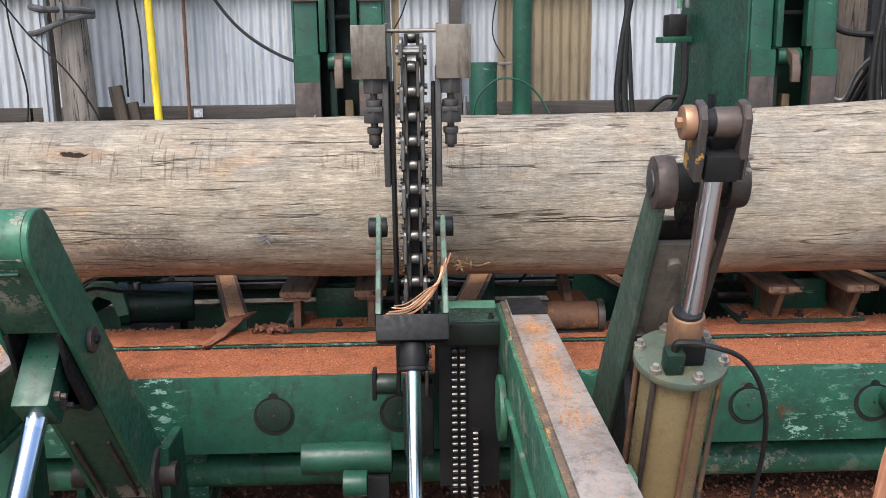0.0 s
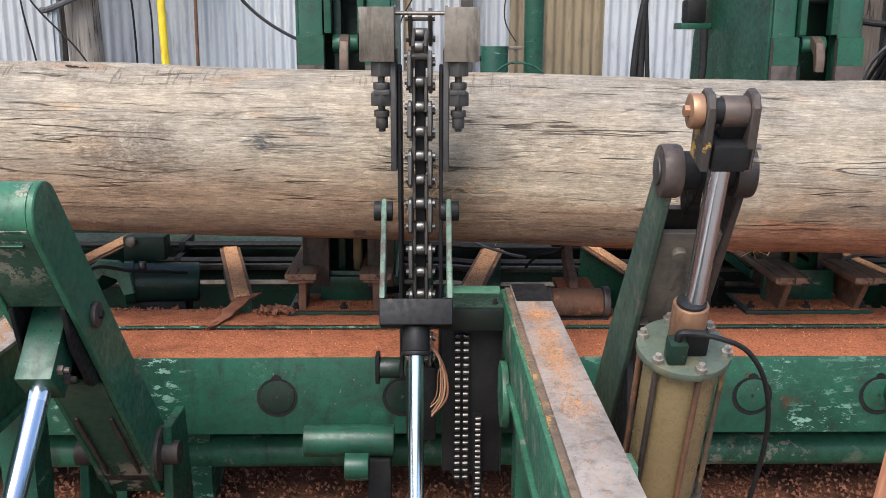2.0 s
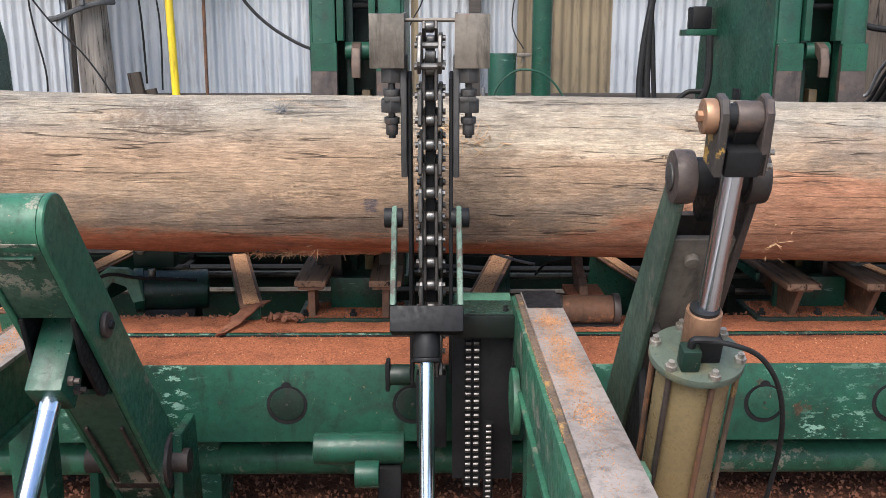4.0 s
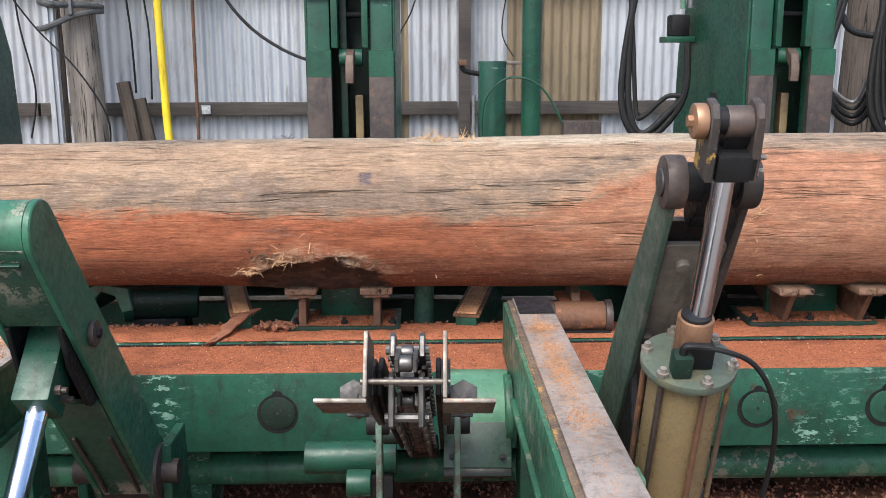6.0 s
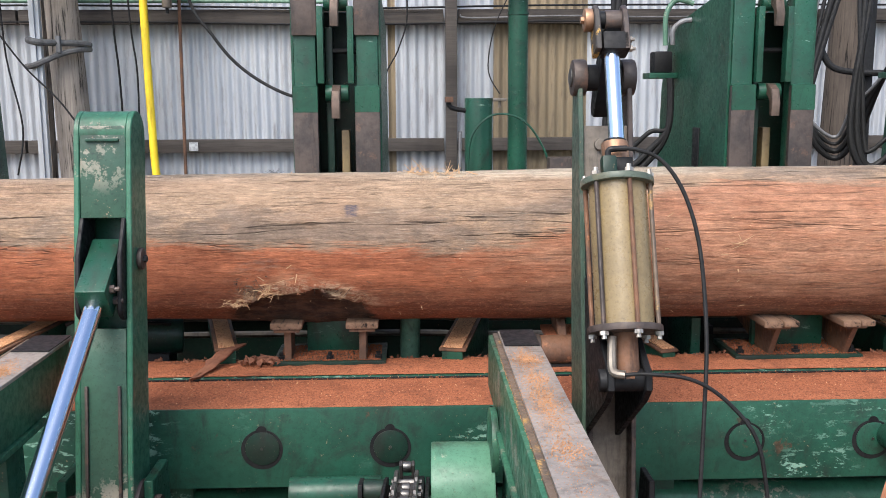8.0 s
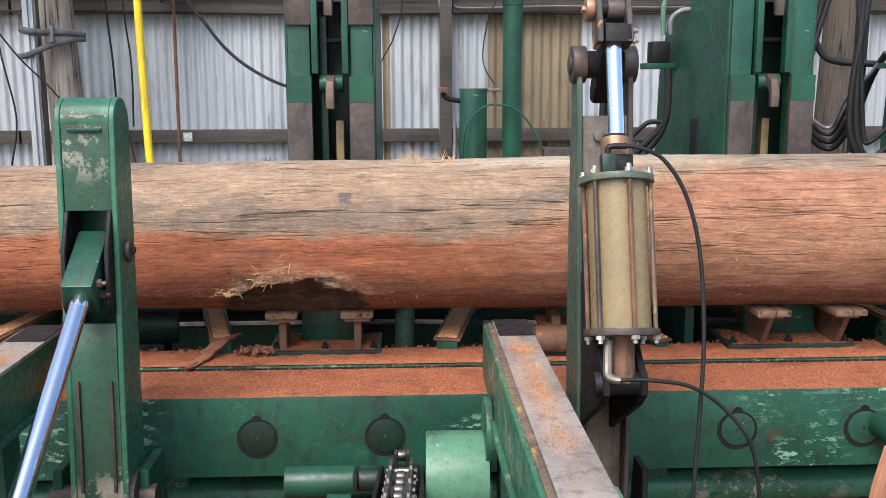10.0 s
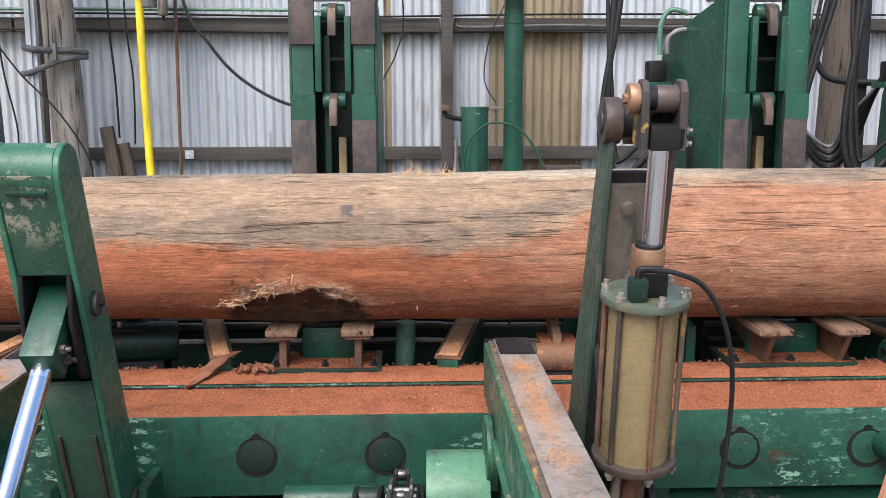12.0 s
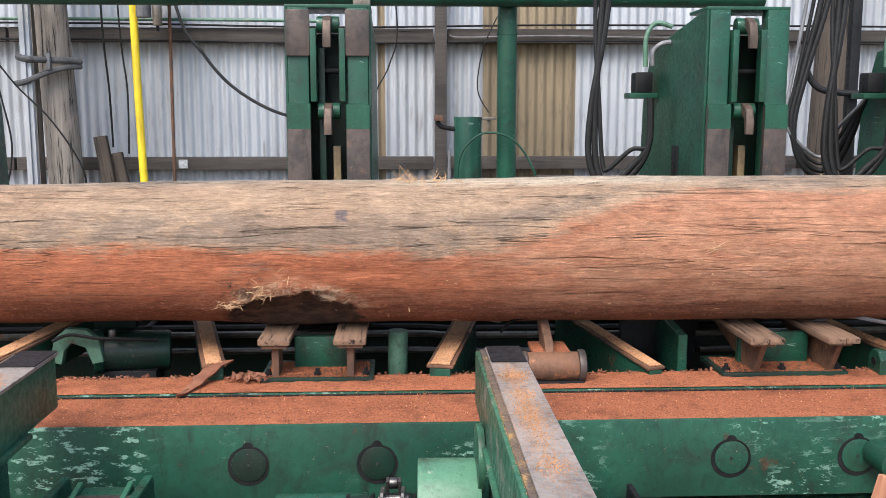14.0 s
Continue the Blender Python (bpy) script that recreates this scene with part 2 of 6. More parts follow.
def log_material():
    """Grey weathered sapwood on one side, red barked wood on the other; grain along x."""
    n = Nodes("log_wood")
    x, y, z = n.xyz()
    ang = n.math("ARCTAN2", n.math("MULTIPLY", z, -1.0), n.math("MULTIPLY", y, -1.0))
    turn = n.math("ADD", ang, n.math("MULTIPLY", n.math("LESS_THAN", ang, -1.9), 2 * math.pi))
    fibre = n.noise(1.6, 10, 0.78, stretch=(4.5, 85, 85), distort=1.1)
    short = n.noise(3.4, 7, 0.8, stretch=(9.0, 46, 46), distort=1.2)
    soft = n.noise(1.5, 5, 0.62, stretch=(0.9, 2.5, 2.5))
    mid = n.noise(4.2, 7, 0.72, stretch=(0.8, 3.6, 3.6), distort=0.5)
    patch = n.noise(2.3, 6, 0.7, stretch=(1.0, 3.2, 3.2), distort=0.3)
    pore = n.noise(85.0, 5, 0.8, stretch=(0.35, 1, 1))
    # grey side
    grey = n.mix(n.ramp(soft, 0.38, 0.62), (0.46, 0.38, 0.29), (0.37, 0.325, 0.27))
    grey = n.mix(n.ramp(mid, 0.5, 0.68, 0.0, 0.55), grey, (0.29, 0.24, 0.19))
    grey = n.mix(n.ramp(patch, 0.55, 0.68, 0.0, 0.5), grey, (0.52, 0.33, 0.2))
    grey = n.mix(n.ramp(n.noise(3.4, 6, 0.7, stretch=(1, 5, 5)), 0.57, 0.7, 0.0, 0.5), grey, (0.2, 0.17, 0.145))
    grey = n.mix(n.ramp(n.noise(2.6, 5, 0.65, stretch=(1.3, 6, 6)), 0.55, 0.68, 0.0, 0.6), grey, (0.62, 0.54, 0.43))
    # short cross bites of the chain
    bite = n.noise(1.0, 3, 0.6, stretch=(60, 5, 5), distort=0.2)
    band = n.ramp(n.math("ABSOLUTE", n.math("ADD", turn, 0.72)), 0.46, 0.2)
    bite = n.math("MULTIPLY", n.math("MULTIPLY", n.ramp(bite, 0.57, 0.61), band), n.ramp(n.noise(2.4, 3), 0.43, 0.55))
    bite = n.math("MULTIPLY", bite, n.ramp(x, 0.45, 0.0, 0.25, 1.0))
    grey = n.mix(n.math("MULTIPLY", bite, 0.55), grey, (0.12, 0.09, 0.07))
    # red side
    red = n.mix(n.ramp(soft, 0.4, 0.6), (0.46, 0.158, 0.079), (0.39, 0.125, 0.062))
    tan = n.mix(n.ramp(mid, 0.4, 0.62), (0.5, 0.265, 0.165), (0.43, 0.205, 0.122))
    red = n.mix(n.ramp(n.math("ADD", x, n.math("MULTIPLY", n.math("SUBTRACT", patch, 0.5), 2.5)), -0.3, 0.9, 0.0, 0.85), red, tan)
    red = n.mix(n.ramp(patch, 0.53, 0.66, 0.0, 0.55), red, (0.52, 0.25, 0.145))
    red = n.mix(n.ramp(mid, 0.55, 0.7, 0.0, 0.5), red, (0.24, 0.09, 0.052))
    red = n.mix(n.ramp(n.noise(2.9, 6, 0.7, stretch=(1, 4, 4)), 0.59, 0.7, 0.0, 0.5), red, (0.2, 0.145, 0.12))
    # the red turns darker brown towards the underside
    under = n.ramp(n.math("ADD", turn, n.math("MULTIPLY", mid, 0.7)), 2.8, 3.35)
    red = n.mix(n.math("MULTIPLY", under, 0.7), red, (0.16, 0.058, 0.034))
    grit = n.ramp(n.noise(120.0, 3, 0.7, stretch=(0.6, 1, 1)), 0.55, 0.64)
    red = n.mix(n.math("MULTIPLY", grit, n.math("MULTIPLY", under, 0.75)), red, (0.5, 0.24, 0.125))
    # the torn bark line between the two
    edge = n.math("SUBTRACT", 2.02, n.ramp(x, 0.25, 1.3, 0.0, 0.8))
    edge = n.math("ADD", edge, n.math("MULTIPLY", n.math("SUBTRACT", soft, 0.5), 0.7))
    edge = n.math("ADD", edge, n.math("MULTIPLY", n.math("SUBTRACT", mid, 0.5), 0.7))
    edge = n.math("ADD", edge, n.math("MULTIPLY", n.math("SUBTRACT", fibre, 0.5), 0.5))
    off = n.math("SUBTRACT", turn, edge)
    side = n.ramp(off, -0.1, 0.12)
    stain = n.ramp(n.math("ABSOLUTE", n.math("ADD", off, 0.24)), 0.34, 0.05, 0.0, 0.65)
    dull = n.ramp(n.noise(3.0, 6, 0.7, stretch=(1, 2, 2)), 0.4, 0.56)
    dry = n.mix(n.ramp(soft, 0.4, 0.6), (0.46, 0.305, 0.198), (0.4, 0.25, 0.158))
    dry = n.mix(n.ramp(mid, 0.52, 0.68, 0.0, 0.45), dry, (0.3, 0.2, 0.14))
    dry = n.mix(n.math("MULTIPLY", stain, dull), dry, (0.19, 0.145, 0.12))
    cream = n.math("MULTIPLY", n.ramp(n.math("ABSOLUTE", n.math("SUBTRACT", x, 0.6)), 0.75, 0.35), n.ramp(n.math("ABSOLUTE", n.math("SUBTRACT", turn, 0.8)), 0.3, 0.1))
    cream = n.math("MULTIPLY", cream, n.ramp(patch, 0.36, 0.5))
    dry = n.mix(n.math("MULTIPLY", cream, 0.75), dry, (0.7, 0.58, 0.43))
    grey = n.mix(n.ramp(turn, 0.4, 1.1, 0.0, 0.92), grey, dry)
    c = n.mix(side, grey, red)
    # fibres, pores and fine shading of the grain
    c = n.mix(1.0, c, n.ramp(fibre, 0.34, 0.66, 1.2, 0.7), "MULTIPLY")
    c = n.mix(1.0, c, n.ramp(short, 0.36, 0.66, 1.12, 0.76), "MULTIPLY")
    c = n.mix(1.0, c, n.ramp(n.noise(16.0, 9, 0.78, stretch=(0.6, 1, 1), distort=0.6), 0.34, 0.66, 1.14, 0.76), "MULTIPLY")
    c = n.mix(n.ramp(pore, 0.58, 0.68, 0.0, 0.45), c, n.mix(side, (0.12, 0.09, 0.07), (0.1, 0.04, 0.026)))
    lift = n.ramp(n.noise(4.0, 7, 0.78, stretch=(3.0, 75, 75)), 0.56, 0.66, 0.0, 0.35)
    c = n.mix(lift, c, n.mix(side, (0.68, 0.58, 0.45), (0.62, 0.33, 0.2)))
    # long thin drying cracks
    crack = n.noise(1.0, 3.5, 0.55, stretch=(0.45, 13, 13))
    line = n.ramp(n.math("ABSOLUTE", n.math("SUBTRACT", crack, 0.5)), 0.0, 0.009, 1.0, 0.0)
    line = n.math("MULTIPLY", line, n.ramp(n.noise(1.5, 3, 0.5, stretch=(1.5, 5, 5)), 0.44, 0.51))
    check = n.noise(1.0, 4, 0.6, stretch=(1.6, 34, 34), distort=0.2)
    hair = n.ramp(n.math("ABSOLUTE", n.math("SUBTRACT", check, 0.47)), 0.0, 0.009, 1.0, 0.0)
    hair = n.math("MULTIPLY", hair, n.ramp(n.noise(2.8, 3, 0.5, stretch=(1.2, 4, 4)), 0.5, 0.57, 0.0, 0.6))
    line = n.math("MAXIMUM", line, hair)
    c = n.mix(n.math("MULTIPLY", line, n.ramp(side, 0.0, 1.0, 0.85, 0.4)), c, (0.055, 0.038, 0.028))
    # the dark brown hollow of the scar, pale torn rim on its upper lip
    dx = n.math("DIVIDE", n.math("ADD", x, 0.42), 0.27)
    dt = n.math("DIVIDE", n.math("SUBTRACT", turn, 3.2), 0.55)
    d = n.math("SQRT", n.math("ADD", n.math("POWER", dx, 2.0), n.math("POWER", dt, 2.0)))
    d = n.math("ADD", d, n.math("MULTIPLY", n.math("SUBTRACT", mid, 0.5), 0.6))
    torn = n.math("MULTIPLY", n.ramp(d, 1.4, 1.12), n.ramp(turn, 3.0, 2.75))
    torn = n.math("MULTIPLY", torn, n.ramp(n.noise(26.0, 6, 0.8, stretch=(0.6, 1, 1), distort=0.8), 0.44, 0.54, 0.1, 1.0))
    c = n.mix(torn, c, n.mix(n.ramp(short, 0.4, 0.6), (0.68, 0.5, 0.34), (0.4, 0.24, 0.15)))
    hollow_brown = n.mix(n.ramp(n.noise(30.0, 6, 0.75, stretch=(0.5, 1, 1)), 0.4, 0.65), (0.05, 0.028, 0.02), (0.12, 0.06, 0.038))
    c = n.mix(n.ramp(d, 1.04, 0.94), c, hollow_brown)
    # blue paint mark
    bx = n.ramp(n.math("ADD", n.math("ABSOLUTE", n.math("ADD", x, 0.225)), n.math("MULTIPLY", n.math("SUBTRACT", mid, 0.5), 0.04)), 0.03, 0.014)
    bt = n.ramp(n.math("ABSOLUTE", n.math("SUBTRACT", turn, 1.6)), 0.09, 0.07)
    c = n.mix(n.math("MULTIPLY", n.math("MULTIPLY", bx, bt), n.ramp(short, 0.4, 0.55, 0.25, 0.8)), c, (0.06, 0.065, 0.1))
    # dried mud patch and knot
    mx = n.math("DIVIDE", n.math("ADD", x, 0.98), 0.17)
    mt = n.math("DIVIDE", n.math("SUBTRACT", turn, 0.47), 0.32)
    m = n.math("ADD", n.math("POWER", mx, 2.0), n.math("POWER", mt, 2.0))
    clod = n.noise(17.0, 6, 0.75)
    m = n.math("ADD", m, n.math("MULTIPLY", n.math("SUBTRACT", clod, 0.5), 5.0))
    mud = n.math("MULTIPLY", n.ramp(m, 1.3, 0.6), n.ramp(n.noise(45.0, 4, 0.7), 0.42, 0.58, 0.2, 1.0))
    c = n.mix(n.math("MULTIPLY", mud, 0.6), c, (0.17, 0.12, 0.09))
    kx = n.math("DIVIDE", n.math("ADD", x, 1.215), 0.055)
    kt = n.math("DIVIDE", n.math("ADD", turn, 0.72), 0.04)
    k = n.math("ADD", n.math("POWER", kx, 2.0), n.math("POWER", kt, 2.0))
    k = n.math("ADD", k, n.math("MULTIPLY", n.math("SUBTRACT", n.noise(30.0, 4, 0.7, stretch=(0.4, 1, 1)), 0.5), 5.0))
    c = n.mix(n.ramp(k, 9.0, 1.0, 0.0, 0.4), c, (0.32, 0.16, 0.08))
    c = n.mix(n.ramp(k, 1.0, 0.7), c, (0.03, 0.02, 0.015))
    h = n.math("ADD", n.math("MULTIPLY", fibre, 0.9), n.math("MULTIPLY", short, 0.7))
    h = n.math("SUBTRACT", n.math("ADD", h, n.math("MULTIPLY", pore, 0.3)), n.math("MULTIPLY", line, 1.2))
    h = n.math("ADD", h, n.math("MULTIPLY", mud, n.math("MULTIPLY", clod, 0.8)))
    return n.done(c, 0.8, 0.0, n.bump(h, 0.9, 0.014), 0.25)


LOGWOOD = log_material()


# ---- mesh helpers ----
def box(bm, x0, x1, y0, y1, z0, z1, bev=0.004, m=None):
    r = bmesh.ops.create_cube(bm, size=1.0)
    vs = r["verts"]
    for v in vs:
        v.co = Vector(((x0 + x1) / 2 + v.co.x * (x1 - x0), (y0 + y1) / 2 + v.co.y * (y1 - y0), (z0 + z1) / 2 + v.co.z * (z1 - z0)))
    if bev:
        es = list({e for v in vs for e in v.link_edges})
        q = bmesh.ops.bevel(bm, geom=es, offset=min(bev, 0.3 * min(x1 - x0, y1 - y0, z1 - z0)), segments=2, affect="EDGES", profile=0.6)
        vs = list({v for f in q["faces"] for v in f.verts} | {v for v in vs if v.is_valid})
    if m:
        for v in vs:
            v.co = m @ v.co
    return bm


def rod(bm, p, q, r, seg=20, r2=None, bev=0.0):
    """A round bar from p to q."""
    p, q = Vector(p), Vector(q)
    d = q - p
    m = Matrix.Translation((p + q) / 2) @ d.to_track_quat("Z", "Y").to_matrix().to_4x4()
    c = bmesh.ops.create_cone(bm, cap_ends=True, segments=seg, radius1=r, radius2=r if r2 is None else r2, depth=d.length, matrix=m)
    if bev:
        es = [e for e in {e for v in c["verts"] for e in v.link_edges} if any(len(f.verts) > 4 for f in e.link_faces)]
        bmesh.ops.bevel(bm, geom=es, offset=bev, segments=2, affect="EDGES", profile=0.6)
    return bm


def plate(bm, outline, axis, a, b):
    """A plate of that outline, given in the other two axes in order, from a to b along the axis."""
    def at(u, v, w):
        return Vector((w, u, v)) if axis == "x" else Vector((u, w, v)) if axis == "y" else Vector((u, v, w))
    lo = [bm.verts.new(at(u, v, a)) for u, v in outline]
    hi = [bm.verts.new(at(u, v, b)) for u, v in outline]
    n = len(outline)
    fs = [bm.faces.new(lo), bm.faces.new(hi[::-1])]
    fs += [bm.faces.new((lo[i], hi[i], hi[(i + 1) % n], lo[(i + 1) % n])) for i in range(n)]
    bmesh.ops.recalc_face_normals(bm, faces=fs)
    es = list({e for f in fs[:2] for e in f.edges})
    bmesh.ops.bevel(bm, geom=es, offset=min(0.003, abs(b - a) * 0.2), segments=1, affect="EDGES")
    return bm


def sweep(bm, pts, r, seg=10, steps=6, closed_ends=True):
    """A smooth round hose through the points."""
    p = [Vector(q) for q in pts]
    path = []
    for i in range(len(p) - 1):
        a, b, c, d = p[max(i - 1, 0)], p[i], p[i + 1], p[min(i + 2, len(p) - 1)]
        for k in range(steps):
            t = k / steps
            path.append(0.5 * (2 * b + (c - a) * t + (2 * a - 5 * b + 4 * c - d) * t * t + (3 * b - a - 3 * c + d) * t ** 3))
    path.append(p[-1])
    rings, n = [], None
    for i, q in enumerate(path):
        d = (path[min(i + 1, len(path) - 1)] - path[max(i - 1, 0)]).normalized()
        n = d.orthogonal() if n is None else (n - d * n.dot(d))
        n.normalize()
        b = d.cross(n)
        rings.append([bm.verts.new(q + r * (n * math.cos(2 * math.pi * k / seg) + b * math.sin(2 * math.pi * k / seg))) for k in range(seg)])
    for a, b in zip(rings, rings[1:]):
        for k in range(seg):
            bm.faces.new((a[k], a[(k + 1) % seg], b[(k + 1) % seg], b[k]))
    if closed_ends:
        bm.faces.new(rings[0][::-1])
        bm.faces.new(rings[-1])
    return bm


def mesh_of(name, bm, material):
    bmesh.ops.recalc_face_normals(bm, faces=bm.faces)
    me = bpy.data.meshes.new(name)
    for f in bm.faces:
        f.smooth = True
    bm.to_mesh(me)
    bm.free()
    me.set_sharp_from_angle(angle=radians(35))
    me.materials.append(material)
    return me


def part(name, bm, material, parent=None, label=""):
    ob = new(name, mesh_of(name, bm, material))
    if parent:
        ob.parent = parent
    return tagged(ob, label)


def thing(name, label, category, m=None, group="", kind=""):
    ob = new(name)
    ob.empty_display_size = 0.1
    if m is not None:
        ob.matrix_basis = m
    return tagged(ob, label, category, group, kind)


def B():
    return bmesh.new()


def bolt(bm, p, axis=(0, 0, 1), r=0.012, h=0.012):
    p, a = Vector(p), Vector(axis).normalized()
    rod(bm, p, p + a * h, r, 6)
    rod(bm, p + a * h, p + a * h * 2, r * 0.55, 8)
    return bm


def crumbs(name, n, place, size, material, parent=None, seed=1, label="", category=""):
    """Many loose grains in one mesh; place(rnd) gives a point."""
    rnd = random.Random(seed)
    vs, fs = [], []
    for _ in range(n):
        c = Vector(place(rnd))
        s = size * rnd.uniform(0.4, 1.3)
        e = Euler((rnd.uniform(0, 6), rnd.uniform(0, 6), rnd.uniform(0, 6))).to_matrix()
        k = len(vs)
        for d in ((1, 0, -0.4), (-0.6, 0.8, -0.4), (-0.6, -0.8, -0.4), (0, 0, 0.6)):
            vs.append(c + e @ (Vector(d) * s * 0.5) + Vector((0, 0, s * 0.25)))
        fs += [(k, k + 1, k + 3), (k + 1, k + 2, k + 3), (k + 2, k, k + 3), (k, k + 2, k + 1)]
    me = bpy.data.meshes.new(name)
    me.from_pydata(vs, [], fs)
    me.materials.append(material)
    ob = new(name, me)
    if parent:
        ob.parent = parent
    return tagged(ob, label, category, kind="stuff")


# ---- ground and wall ----
def ground():
    bm = B()
    xs = sorted({-400, -60, -15, 15, 60, 400} | {round(-4 + 0.1 * i, 3) for i in range(85)})
    ys = sorted({-400, -60, -10, 30, 120, 400} | {round(0.6 + 0.1 * i, 3) for i in range(76)})
    grid = [[bm.verts.new((x, y, 0.035 * (noise.noise((x * 2.1, y * 2.1, 0)) + 0.5 * noise.noise((x * 7, y * 7, 3))) - 0.02 if -4 <= x <= 4.4 and 0.6 <= y <= 8 else -0.02)) for x in xs] for y in ys]
    for j in range(len(ys) - 1):
        for i in range(len(xs) - 1):
            bm.faces.new((grid[j][i], grid[j][i + 1], grid[j + 1][i + 1], grid[j + 1][i]))
    tagged(part("ground", bm, DIRT), "yard floor under red-brown bark and sawdust litter", "ground", kind="structure")
    crumbs("bark_chips", 14000, lambda r: (r.uniform(-1.6, 2.6), r.uniform(2.2, 4.4), 0.0), 0.02, CHIPS, None, 4, "loose red bark chips littering the yard floor", "bark chips")


def corrugated(x0, x1, z0, z1, y, pitch=0.076, amp=0.0098):
    vs, fs = [], []
    n = int(round((x1 - x0) / pitch * 8))
    for i in range(n + 1):
        x = x0 + (x1 - x0) * i / n
        o = amp * math.cos(2 * math.pi * x / pitch)
        vs += [(x, y + o, z0), (x, y + o, z1), (x, y + o + 0.0015, z0), (x, y + o + 0.0015, z1)]
    for i in range(n):
        k = 4 * i
        fs += [(k, k + 4, k + 5, k + 1), (k + 2, k + 3, k + 7, k + 6)]
    me = bpy.data.meshes.new("sheet")
    me.from_pydata(vs, [], fs)
    for p in me.polygons:
        p.use_smooth = True
    return me


def wall():
    w = thing("wall_back", "shed wall of weathered corrugated sheets on dark timber rails", "wall", kind="structure")
    cuts = [-9.0, -8.2, -7.4, -6.6, -5.8, -5.0, -4.2, -3.4, -2.55, -1.79, -1.03, -0.2, -0.1, 0.66, 0.86, 1.43, 2.19, 2.95, 3.71, 4.47, 5.2, 6.0, 6.8, 7.6, 8.4, 9.2]
    for i, (a, b) in enumerate(zip(cuts, cuts[1:])):
        amber = (a, b) in ((-0.2, -0.1), (0.66, 0.86), (0.86, 1.43))
        for z0, z1, y in ((-0.05, 2.33, 7.76), (2.3, 4.2, 7.775)):
            me = corrugated(a - 0.02, b + 0.02, z0, z1, y + 0.004 * (i % 2))
            me.materials.append(AMBER if amber else ZINC)
            s = new("sheet", me)
            s.parent = w
            if amber:
                tagged(s, "amber stained translucent sheet")
    for z0, z1 in ((1.262, 1.365), (2.28, 2.39), (0.25, 0.35), (3.4, 3.5)):
        for a, b in ((-9, -3.1), (-3.08, 0.27), (0.385, 3.3), (3.32, 9)):
            part("rail", box(B(), a, b, 7.66, 7.745, z0, z1, 0.006), RAILWOOD, w)
    part("stud", box(B(), 0.284, 0.376, 7.6, 7.69, -0.05, 4.1, 0.006), RAILWOOD, w)
    part("conduit", sweep(B(), [(-9, 7.63, 2.455), (-2, 7.63, 2.45), (-0.6, 7.63, 2.44)], 0.013, 8, 4), GREEN_PALE, w, "pale green conduit")
    part("pale_wire", sweep(B(), [(0.4, 7.64, 2.345), (0.5, 7.64, 2.32), (1.2, 7.64, 2.335), (2.0, 7.64, 2.325), (2.6, 7.64, 2.335)], 0.006, 6, 6), GREYHOSE, w)
    for z in (2.4, 2.275):
        part("cable_run", sweep(B(), [(-9, 7.64, z), (-3, 7.63, z + 0.02), (-0.5, 7.63, z - 0.005), (2, 7.63, z + 0.02), (9, 7.63, z)], 0.008, 6, 8), BLACK, w)


